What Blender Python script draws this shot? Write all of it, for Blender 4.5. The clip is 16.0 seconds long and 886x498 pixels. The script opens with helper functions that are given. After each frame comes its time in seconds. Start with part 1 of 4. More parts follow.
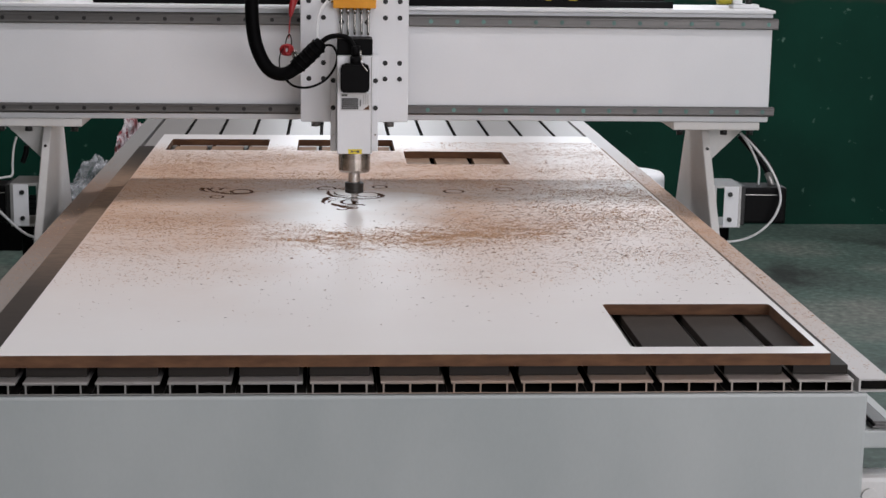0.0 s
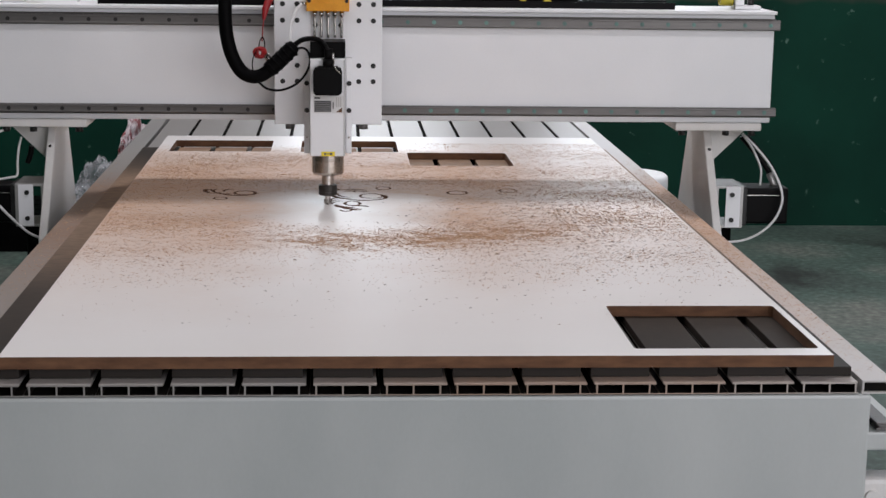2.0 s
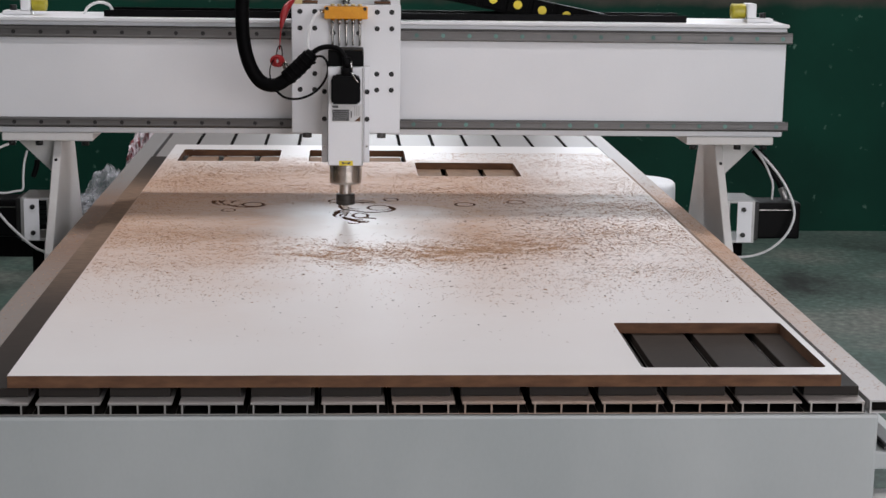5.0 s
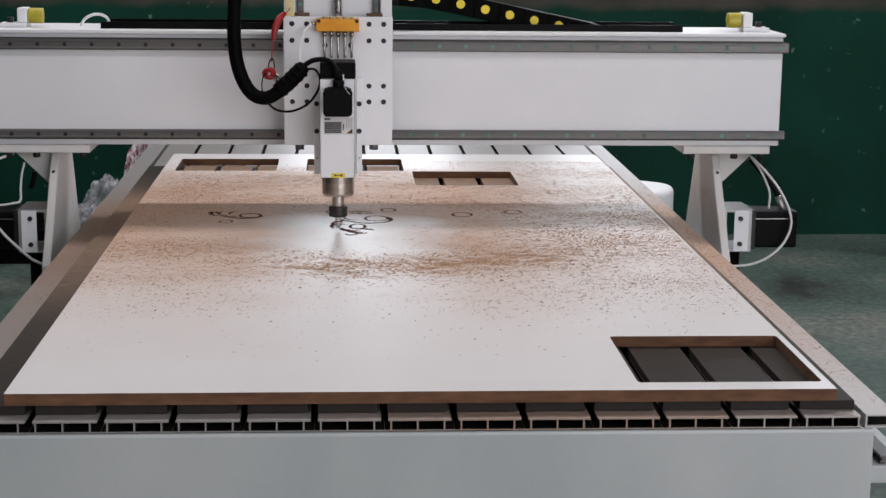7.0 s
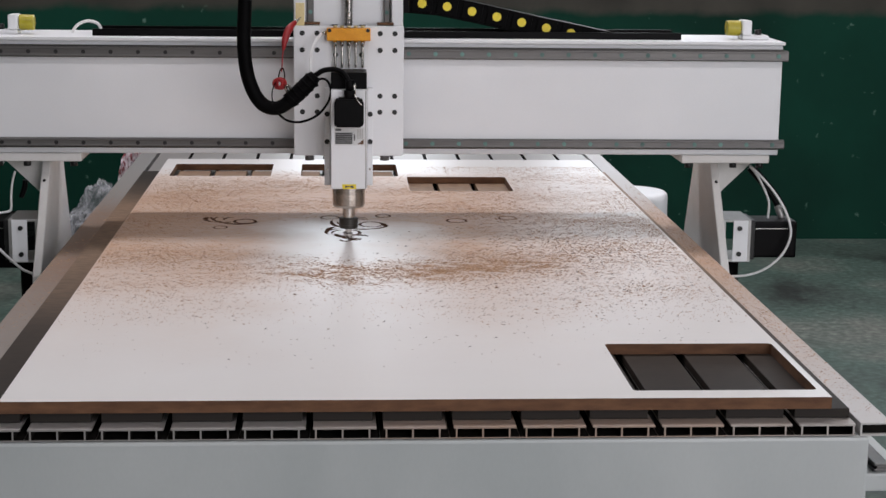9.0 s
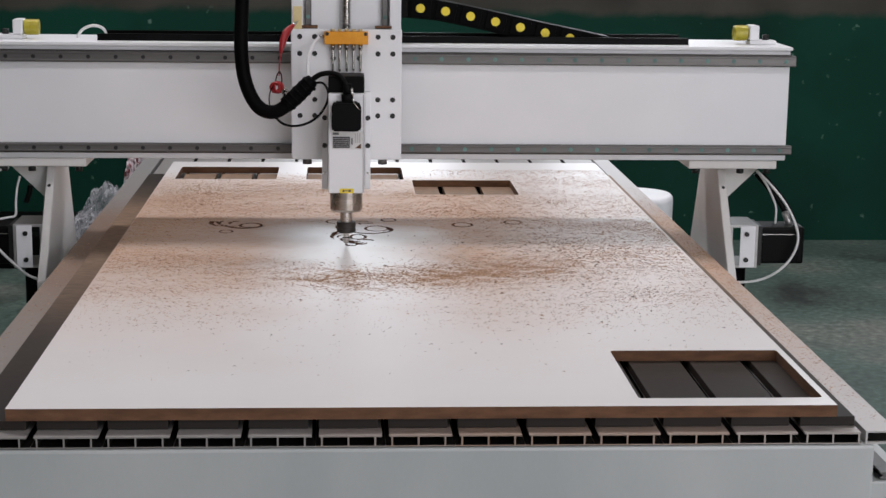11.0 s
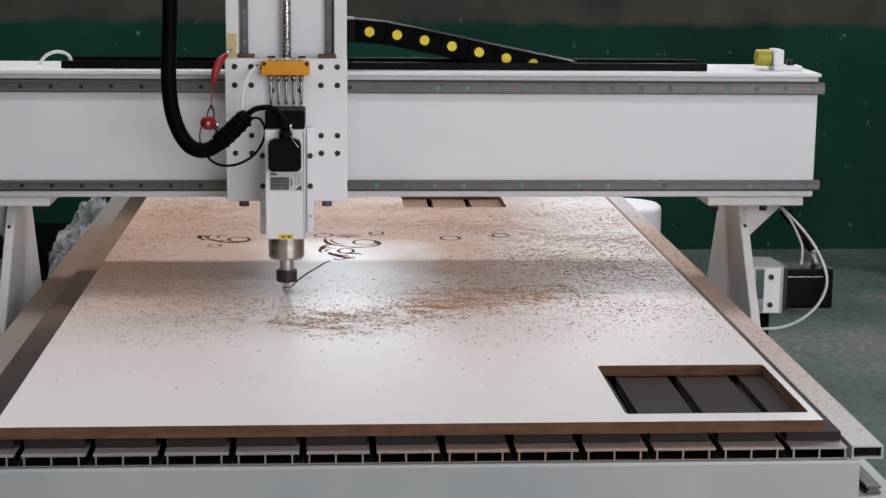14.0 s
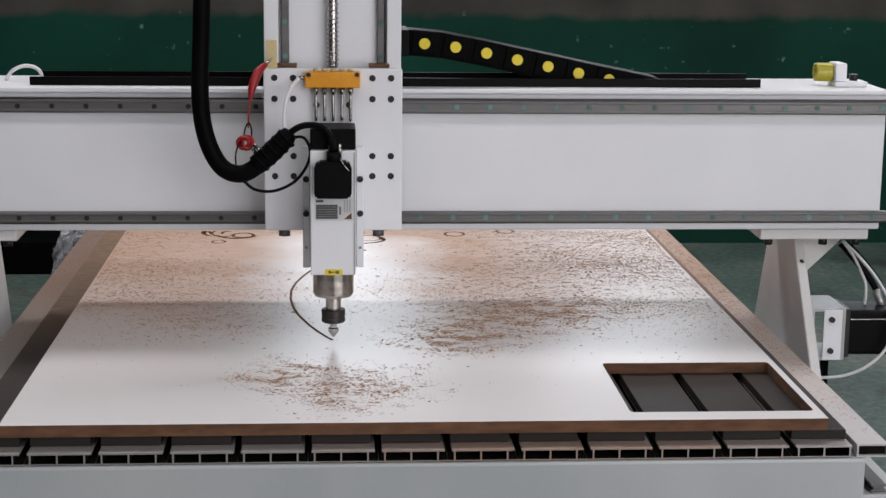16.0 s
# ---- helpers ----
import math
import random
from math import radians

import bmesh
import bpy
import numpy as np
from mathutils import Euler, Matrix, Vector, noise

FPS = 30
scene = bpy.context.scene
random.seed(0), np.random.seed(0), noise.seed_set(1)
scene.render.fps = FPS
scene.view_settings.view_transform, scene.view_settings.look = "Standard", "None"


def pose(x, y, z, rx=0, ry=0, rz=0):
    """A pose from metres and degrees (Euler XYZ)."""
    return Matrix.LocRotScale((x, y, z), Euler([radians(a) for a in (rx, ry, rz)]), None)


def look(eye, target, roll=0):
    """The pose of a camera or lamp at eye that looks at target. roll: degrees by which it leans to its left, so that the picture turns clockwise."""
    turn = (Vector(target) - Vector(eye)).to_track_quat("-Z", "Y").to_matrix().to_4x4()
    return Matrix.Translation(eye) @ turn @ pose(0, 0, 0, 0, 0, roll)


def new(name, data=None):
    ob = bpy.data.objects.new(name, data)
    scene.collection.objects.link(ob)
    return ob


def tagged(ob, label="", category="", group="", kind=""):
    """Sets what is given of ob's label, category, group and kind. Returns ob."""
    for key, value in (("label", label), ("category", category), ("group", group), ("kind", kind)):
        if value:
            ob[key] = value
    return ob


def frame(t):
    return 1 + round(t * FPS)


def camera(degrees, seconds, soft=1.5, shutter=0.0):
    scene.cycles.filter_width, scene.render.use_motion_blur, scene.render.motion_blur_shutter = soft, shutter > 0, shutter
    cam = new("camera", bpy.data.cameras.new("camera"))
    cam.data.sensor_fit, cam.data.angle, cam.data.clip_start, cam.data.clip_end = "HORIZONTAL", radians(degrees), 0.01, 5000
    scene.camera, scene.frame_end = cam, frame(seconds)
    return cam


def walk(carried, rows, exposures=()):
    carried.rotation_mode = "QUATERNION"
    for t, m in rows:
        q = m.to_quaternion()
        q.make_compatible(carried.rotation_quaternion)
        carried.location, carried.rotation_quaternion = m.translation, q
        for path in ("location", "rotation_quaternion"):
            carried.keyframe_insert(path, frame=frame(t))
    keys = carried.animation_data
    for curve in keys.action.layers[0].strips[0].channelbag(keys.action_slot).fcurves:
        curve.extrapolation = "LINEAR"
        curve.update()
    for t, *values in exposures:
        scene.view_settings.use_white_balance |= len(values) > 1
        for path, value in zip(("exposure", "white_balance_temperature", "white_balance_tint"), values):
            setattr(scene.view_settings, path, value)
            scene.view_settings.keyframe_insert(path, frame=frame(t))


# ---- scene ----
cam = camera(29.8, 16.0)
PATH = [
    (0, (0.487, -2.344, 1.429), (0.617, -0.388, 1.035), 0.8),
    (0.5, (0.488, -2.345, 1.427), (0.621, -0.389, 1.033), 0.8),
    (1, (0.488, -2.344, 1.428), (0.621, -0.388, 1.034), 0.8),
    (1.5, (0.487, -2.344, 1.427), (0.619, -0.388, 1.033), 0.8),
    (2, (0.487, -2.344, 1.43), (0.613, -0.387, 1.037), 0.8),
    (2.5, (0.489, -2.344, 1.439), (0.612, -0.387, 1.046), 0.7),
    (3, (0.488, -2.344, 1.445), (0.616, -0.387, 1.052), 0.8),
    (3.5, (0.488, -2.344, 1.452), (0.619, -0.387, 1.059), 0.8),
    (4, (0.486, -2.344, 1.457), (0.612, -0.387, 1.063), 0.8),
    (6.5, (0.485, -2.342, 1.475), (0.598, -0.385, 1.08), 0.8),
    (7, (0.492, -2.342, 1.485), (0.609, -0.385, 1.09), 0.6),
    (7.5, (0.488, -2.342, 1.485), (0.616, -0.385, 1.092), 0.7),
    (8, (0.487, -2.342, 1.486), (0.614, -0.385, 1.094), 0.8),
    (8.5, (0.487, -2.342, 1.487), (0.611, -0.385, 1.095), 0.8),
    (9, (0.489, -2.34, 1.493), (0.614, -0.383, 1.101), 0.7),
    (11.5, (0.487, -2.34, 1.512), (0.603, -0.383, 1.117), 0.7),
    (12, (0.488, -2.34, 1.518), (0.599, -0.383, 1.124), 0.6),
    (12.5, (0.489, -2.34, 1.524), (0.6, -0.382, 1.131), 0.6),
    (13, (0.491, -2.341, 1.525), (0.611, -0.383, 1.137), 0.6),
    (13.5, (0.493, -2.343, 1.524), (0.623, -0.385, 1.136), 0.6),
    (14, (0.492, -2.343, 1.523), (0.623, -0.385, 1.137), 0.6),
    (14.5, (0.491, -2.344, 1.525), (0.623, -0.386, 1.138), 0.7),
    (15, (0.496, -2.344, 1.525), (0.626, -0.386, 1.138), 0.6),
    (15.5, (0.487, -2.34, 1.535), (0.623, -0.384, 1.139), 0.6),
    (16, (0.488, -2.341, 1.533), (0.616, -0.385, 1.137), 0.6),
]
walk(cam, [(t, look(eye, target, roll)) for t, eye, target, roll in PATH])

# ---- world and light ----
world = bpy.data.worlds.new("world")
scene.world = world
world.use_nodes = True
wn = world.node_tree.nodes
sky = wn.new("ShaderNodeTexSky")
sky.sky_type, sky.sun_disc = "NISHITA", False
sky.sun_elevation, sky.sun_rotation = radians(50), radians(180)
world.node_tree.links.new(sky.outputs["Color"], wn["Background"].inputs["Color"])
wn["Background"].inputs["Strength"].default_value = 0.08
scene.view_settings.exposure = 0.0


def daylight(name, m, sx, sy, watts, colour):
    """An area lamp that fills an opening to the sky."""
    lamp = bpy.data.lights.new(name, "AREA")
    lamp.shape, lamp.size, lamp.size_y, lamp.energy, lamp.color = "RECTANGLE", sx, sy, watts, colour
    ob = new(name, lamp)
    ob.matrix_world = m
    return ob


daylight("skylight_lamp", look((0.6, 3.1, 5.25), (0.6, 2.6, 0)), 7.6, 1.0, 238, (0.99, 0.955, 0.995))
# second strip is added, unseen, as ambient fill against the beam's shadow
daylight("skylight_lamp", look((0.6, -2.0, 5.25), (0.6, -2.0, 0)), 7.6, 1.0, 102, (1.0, 0.945, 0.955))
for wx, watts in ((0.62, 10.5), (1.87, 9.0), (3.12, 8.0), (4.37, 8.0)):
    daylight("window_lamp", look((wx, 5.50, 1.91), (wx, 0, 1.91)), 0.76, 1.20, watts, (0.92, 0.955, 1.0))
# added fill from behind the camera, right of centre, for the front faces
daylight("gate_lamp", look((4.6, -5.95, 2.2), (4.6, 0, 2.2)), 6.2, 4.2, 268, (0.99, 0.950, 0.995))


# ---- materials ----
def nodes(name):
    m = bpy.data.materials.new(name)
    m.use_nodes = True
    t = m.node_tree
    return m, t, t.nodes["Principled BSDF"], t.links


def texture(t, kind, scale, detail=4.0, stretch=(1, 1, 1)):
    co = t.nodes.new("ShaderNodeTexCoord")
    mp = t.nodes.new("ShaderNodeMapping")
    mp.inputs["Scale"].default_value = stretch
    n = t.nodes.new(kind)
    n.inputs["Scale"].default_value = scale
    if "Detail" in n.inputs:
        n.inputs["Detail"].default_value = detail
    t.links.new(co.outputs["Object"], mp.inputs["Vector"])
    t.links.new(mp.outputs["Vector"], n.inputs["Vector"])
    return n


def ramp(t, source, stops):
    r = t.nodes.new("ShaderNodeValToRGB")
    e = r.color_ramp.elements
    while len(e) < len(stops):
        e.new(0.5)
    for el, (p, c) in zip(e, stops):
        el.position, el.color = p, (*c, 1) if len(c) == 3 else c
    t.links.new(source, r.inputs["Fac"])
    return r


def mix(t, fac, a, b, mode="MIX"):
    n = t.nodes.new("ShaderNodeMix")
    n.data_type, n.blend_type = "RGBA", mode
    for sock, v in ((n.inputs["Factor"], fac), (n.inputs["A"], a), (n.inputs["B"], b)):
        if isinstance(v, (int, float)):
            sock.default_value = v
        elif isinstance(v, tuple):
            sock.default_value = (*v, 1)
        else:
            t.links.new(v, sock)
    return n.outputs["Result"]


def bump(t, height, strength, dist=0.002):
    b = t.nodes.new("ShaderNodeBump")
    b.inputs["Strength"].default_value, b.inputs["Distance"].default_value = strength, dist
    t.links.new(height, b.inputs["Height"])
    t.links.new(b.outputs["Normal"], t.nodes["Principled BSDF"].inputs["Normal"])


def surface(name, a, b, rough=0.5, metal=0.0, scale=8.0, fine=120.0, stretch=(1, 1, 1), relief=0.15, spread=(0.35, 0.65), coat=0.0, vary=0.0, grain=0.10, spec=0.5):
    """Two tones mixed by broad noise, with fine grain in tone, gloss and relief."""
    m, t, p, links = nodes(name)
    n1, n2 = texture(t, "ShaderNodeTexNoise", scale, 5, stretch), texture(t, "ShaderNodeTexNoise", fine, 3, stretch)
    r1 = ramp(t, n1.outputs["Fac"], [(spread[0], (0, 0, 0)), (spread[1], (1, 1, 1))])
    c = mix(t, r1.outputs["Color"], a, b)
    r2 = ramp(t, n2.outputs["Fac"], [(0.25, (1 - grain,) * 3), (0.75, (1 + grain * 0.5,) * 3)])
    c = mix(t, 1.0, c, r2.outputs["Color"], "MULTIPLY")
    if vary:
        info = t.nodes.new("ShaderNodeObjectInfo")
        r3 = ramp(t, info.outputs["Random"], [(0, (1 - vary,) * 3), (1, (1 + vary,) * 3)])
        c = mix(t, 1.0, c, r3.outputs["Color"], "MULTIPLY")
    links.new(c, p.inputs["Base Color"])
    rr = t.nodes.new("ShaderNodeMapRange")
    rr.inputs["To Min"].default_value, rr.inputs["To Max"].default_value = max(rough - 0.1, 0.02), min(rough + 0.12, 1)
    links.new(n1.outputs["Fac"], rr.inputs["Value"])
    links.new(rr.outputs["Result"], p.inputs["Roughness"])
    p.inputs["Metallic"].default_value = metal
    p.inputs["Coat Weight"].default_value = coat
    p.inputs["Specular IOR Level"].default_value = spec
    if relief:
        bump(t, n2.outputs["Fac"], relief)
    return m


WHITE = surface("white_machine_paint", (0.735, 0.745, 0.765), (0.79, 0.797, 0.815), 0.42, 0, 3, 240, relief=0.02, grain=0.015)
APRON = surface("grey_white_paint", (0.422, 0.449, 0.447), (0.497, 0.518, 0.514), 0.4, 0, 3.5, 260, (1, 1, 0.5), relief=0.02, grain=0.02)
STEEL = surface("ground_rail_steel", (0.115, 0.11, 0.108), (0.17, 0.165, 0.16), 0.42, 0.55, 14, 300, (0.1, 1, 1), 0.1)
CHROME = surface("bright_steel", (0.45, 0.43, 0.41), (0.62, 0.60, 0.58), 0.24, 1.0, 20, 300, relief=0.04)
SPIN = surface("brushed_spindle_steel", (0.36, 0.325, 0.29), (0.50, 0.46, 0.42), 0.2, 1.0, 16, 300, (1, 1, 6), 0.05)
NUT = surface("blackened_nut_steel", (0.035, 0.032, 0.03), (0.06, 0.055, 0.05), 0.42, 0.6, 20, 200)
ALU = surface("extruded_aluminium", (0.36, 0.355, 0.35), (0.48, 0.47, 0.46), 0.38, 0.7, 12, 200, (1, 0.15, 1), 0.08, vary=0.06)
BLACK = surface("black_plastic", (0.0022, 0.0022, 0.0024), (0.0045, 0.0045, 0.005), 0.42, 0, 10, 200, spec=0.07)
RUBBER = surface("black_rubber", (0.0015, 0.0015, 0.0017), (0.003, 0.003, 0.0033), 0.5, 0, 10, 200, spec=0.04)
BAKE = surface("dark_bakelite_board", (0.055, 0.047, 0.042), (0.10, 0.085, 0.075), 0.5, 0, 9, 160, (1, 0.25, 1), 0.15, vary=0.18)
MDF = surface("raw_mdf_edge", (0.100, 0.044, 0.021), (0.175, 0.086, 0.043), 0.85, 0, 22, 400, (1, 1, 3), 0.4)
ORANGE = surface("orange_anodised_block", (0.72, 0.29, 0.012), (0.80, 0.35, 0.02), 0.35, 0.1, 20, 200, relief=0.05)
YELLOW = surface("yellow_plastic", (0.78, 0.60, 0.03), (0.82, 0.66, 0.05), 0.5, 0, 20, 200, relief=0.05)
OLIVE = surface("yellowed_polyurethane", (0.36, 0.31, 0.02), (0.46, 0.40, 0.04), 0.3, 0, 20, 90, relief=0.05)
RED = surface("red_insulation", (0.27, 0.007, 0.011), (0.36, 0.012, 0.015), 0.4, 0, 20, 200, relief=0.05)
BRASS = surface("brass_strip", (0.62, 0.50, 0.25), (0.70, 0.58, 0.32), 0.4, 0.5, 20, 200)
CABLE = surface("white_cable_sheath", (0.72, 0.72, 0.72), (0.78, 0.78, 0.78), 0.4, 0, 20, 200, relief=0.02)
PAPER = surface("silver_label", (0.62, 0.62, 0.62), (0.68, 0.68, 0.68), 0.4, 0, 20, 200, relief=0.02)
PRINT = surface("label_print", (0.06, 0.06, 0.06), (0.10, 0.10, 0.10), 0.5, 0, 60, 300, relief=0.02)
HOLE = surface("black_oxide_screw", (0.012, 0.012, 0.012), (0.022, 0.022, 0.022), 0.4, 0.3, 40, 300, relief=0.02)
TEAL = surface("teal_rail_cap", (0.05, 0.12, 0.105), (0.085, 0.18, 0.16), 0.55, 0, 40, 200, relief=0.05, vary=0.45)
# near-black for slots and hollow cells: their inner shade put into the colour
CELL_SHADE = surface("grimy_slot_dirt", (0.006, 0.0055, 0.005), (0.014, 0.012, 0.010), 0.9, 0, 30, 200, spec=0.1)
DRUM = surface("white_drum_plastic", (0.82, 0.83, 0.85), (0.87, 0.88, 0.90), 0.4, 0, 6, 200, relief=0.02, grain=0.02)
LEGW = surface("dusty_leg_paint", (0.62, 0.60, 0.575), (0.72, 0.71, 0.70), 0.45, 0, 5, 200, relief=0.04, grain=0.04)
GROOVE = surface("routed_groove_wood", (0.075, 0.030, 0.012), (0.13, 0.055, 0.025), 0.9, 0, 60, 500, relief=0.3)


def dusted(name, base, dust, rough, where, metal=0.0, spec=0.5):
    """A clean surface under a film of sawdust; where: nodes of the film's cover."""
    m, t, p, links = nodes(name)
    cover = where(t)
    grain = texture(t, "ShaderNodeTexNoise", 95, 4, (0.45, 1, 1))
    broad = texture(t, "ShaderNodeTexNoise", 6, 4, (0.6, 1, 1))
    g = ramp(t, grain.outputs["Fac"], [(0.36, (0, 0, 0)), (0.68, (1, 1, 1))])
    b = ramp(t, broad.outputs["Fac"], [(0.3, (0.85, 0.85, 0.85)), (0.7, (1.0, 1.0, 1.0))])
    f = mix(t, 1.0, cover, b.outputs["Color"], "MULTIPLY")
    f2 = mix(t, 1.0, f, mix(t, 0.22, (1, 1, 1), g.outputs["Color"]), "MULTIPLY")
    d = mix(t, grain.outputs["Fac"], dust[0], dust[1])
    smudge = texture(t, "ShaderNodeTexNoise", 2.2, 3)
    s = ramp(t, smudge.outputs["Fac"], [(0.3, tuple(v * 0.95 for v in base)), (0.7, base)])
    links.new(mix(t, f2, s.outputs["Color"], d), p.inputs["Base Color"])
    r = t.nodes.new("ShaderNodeMapRange")
    r.inputs["To Min"].default_value, r.inputs["To Max"].default_value = rough, 0.62
    links.new(f2, r.inputs["Value"])
    links.new(r.outputs["Result"], p.inputs["Roughness"])
    p.inputs["Metallic"].default_value = metal
    sp = t.nodes.new("ShaderNodeMapRange")
    sp.inputs["To Min"].default_value, sp.inputs["To Max"].default_value = spec, 0.22
    links.new(f2, sp.inputs["Value"])
    links.new(sp.outputs["Result"], p.inputs["Specular IOR Level"])
    bump(t, grain.outputs["Fac"], 0.10, 0.0012)
    return m


def span(t, value, stops):
    """A cover that goes through (place in metres over 3 m, amount) stops."""
    mr = t.nodes.new("ShaderNodeMath")
    mr.operation = "DIVIDE"
    mr.inputs[1].default_value = 3.0
    t.links.new(value, mr.inputs[0])
    return ramp(t, mr.outputs[0], [(p / 3.0, (a, a, a)) for p, a in stops]).outputs["Color"]


def calc(t, op, a, b):
    n = t.nodes.new("ShaderNodeMath")
    n.operation = op
    for sock, v in zip(n.inputs, (a, b)):
        if isinstance(v, (int, float)):
            sock.default_value = v
        else:
            t.links.new(v, sock)
    return n.outputs[0]


def panel_film(t):
    co = t.nodes.new("ShaderNodeTexCoord")
    wob = texture(t, "ShaderNodeTexNoise", 5.5, 5)
    mid = t.nodes.new("ShaderNodeVectorMath")
    mid.operation = "SUBTRACT"
    mid.inputs[1].default_value = (0.5, 0.5, 0.5)
    t.links.new(wob.outputs["Color"], mid.inputs[0])
    off = t.nodes.new("ShaderNodeVectorMath")
    off.operation = "MULTIPLY_ADD"
    off.inputs[1].default_value = (0.26, 0.26, 0)
    t.links.new(mid.outputs[0], off.inputs[0])
    t.links.new(co.outputs["Object"], off.inputs[2])
    sep = t.nodes.new("ShaderNodeSeparateXYZ")
    t.links.new(off.outputs[0], sep.inputs[0])
    along = span(t, sep.outputs["Y"], [(0.10, 0.03), (0.38, 0.19), (0.66, 0.45), (0.88, 0.78), (1.06, 0.96), (1.45, 1.0), (1.86, 0.96), (2.06, 0.62), (2.24, 0.04)])
    across = span(t, sep.outputs["X"], [(0.0, 1.0), (0.78, 1.0), (0.98, 0.50), (1.22, 0.32)])
    # the blower keeps the tool's track clean
    track = t.nodes.new("ShaderNodeCombineXYZ")
    t.links.new(calc(t, "MINIMUM", calc(t, "MAXIMUM", sep.outputs["Y"], 0.30), 1.27), track.inputs["Y"])
    track.inputs["X"].default_value, track.inputs["Z"].default_value = 0.51, 0.80
    dist = t.nodes.new("ShaderNodeVectorMath")
    dist.operation = "DISTANCE"
    t.links.new(track.outputs[0], dist.inputs[1])
    t.links.new(off.outputs[0], dist.inputs[0])
    clean = span(t, dist.outputs["Value"], [(0.04, 0.16), (0.11, 0.42), (0.23, 1.0)])
    return mix(t, 1.0, mix(t, 1.0, along, clean, "MULTIPLY"), across, "MULTIPLY")


def strip_film(t):
    co = t.nodes.new("ShaderNodeTexCoord")
    sep = t.nodes.new("ShaderNodeSeparateXYZ")
    t.links.new(co.outputs["Object"], sep.inputs[0])
    return span(t, sep.outputs["Y"], [(0.08, 0.08), (0.35, 0.34), (0.75, 0.55), (1.10, 0.92), (1.7, 0.85), (2.0, 0.22), (2.5, 0.02)])


def bed_film(t):
    co = t.nodes.new("ShaderNodeTexCoord")
    sep = t.nodes.new("ShaderNodeSeparateXYZ")
    t.links.new(co.outputs["Object"], sep.inputs[0])
    open_side = span(t, sep.outputs["Y"], [(0.0, 0.02), (0.5, 0.10), (1.0, 0.60), (1.6, 0.85), (1.78, 0.75), (1.98, 0.22), (2.2, 0.04)])
    # the boards under the cut-outs catch the chips that fall through
    under = span(t, sep.outputs["Y"], [(0.0, 0.02), (0.5, 0.10), (1.0, 0.60), (1.6, 0.90), (2.33, 0.95)])
    info = t.nodes.new("ShaderNodeObjectInfo")
    own = t.nodes.new("ShaderNodeSeparateXYZ")
    t.links.new(info.outputs["Location"], own.inputs[0])
    return mix(t, span(t, own.outputs["X"], [(0.0, 0.0), (0.03, 1.0)]), open_side, under)


def profile_film(t):
    co = t.nodes.new("ShaderNodeTexCoord")
    sep = t.nodes.new("ShaderNodeSeparateXYZ")
    t.links.new(co.outputs["Object"], sep.inputs[0])
    info = t.nodes.new("ShaderNodeObjectInfo")
    own = t.nodes.new("ShaderNodeSeparateXYZ")
    t.links.new(info.outputs["Location"], own.inputs[0])
    across = span(t, own.outputs["X"], [(0.35, 0.04), (0.62, 0.75), (0.95, 0.65), (1.12, 0.15)])
    return mix(t, 1.0, across, span(t, sep.outputs["Y"], [(0.0, 1.0), (0.06, 0.0)]), "MULTIPLY")


DUST = ((0.32, 0.168, 0.088), (0.55, 0.335, 0.202))
LAMINATE = dusted("white_melamine_laminate", (0.742, 0.728, 0.714), DUST, 0.29, panel_film)
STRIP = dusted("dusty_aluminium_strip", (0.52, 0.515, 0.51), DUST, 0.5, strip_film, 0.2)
# same dusty strip, metal and dust darkened for the dimmer left side
STRIP_SHADED = dusted("grey_aluminium_strip", (0.25, 0.245, 0.235), ((0.15, 0.076, 0.040), (0.25, 0.142, 0.082)), 0.5, strip_film, 0.2)
PROFILE = dusted("dusty_table_aluminium", (0.40, 0.382, 0.368), ((0.24, 0.125, 0.066), (0.40, 0.245, 0.15)), 0.38, profile_film, 0.5)
BOARD = dusted("dark_bakelite", (0.024, 0.022, 0.0205), ((0.22, 0.132, 0.080), (0.37, 0.245, 0.160)), 0.5, bed_film, spec=0.10)


def chip_material(name, stops):
    m, t, p, links = nodes(name)
    g = t.nodes.new("ShaderNodeNewGeometry")
    r = ramp(t, g.outputs["Random Per Island"], stops)
    links.new(r.outputs["Color"], p.inputs["Base Color"])
    p.inputs["Roughness"].default_value = 0.9
    return m


CHIP = chip_material("wood_chips", [(0.0, (0.19, 0.105, 0.060)), (0.3, (0.36, 0.210, 0.122)), (1.0, (0.59, 0.390, 0.250))])
SPECK = chip_material("dark_wood_specks", [(0.0, (0.035, 0.028, 0.023)), (0.5, (0.12, 0.085, 0.062)), (1.0, (0.33, 0.21, 0.13))])


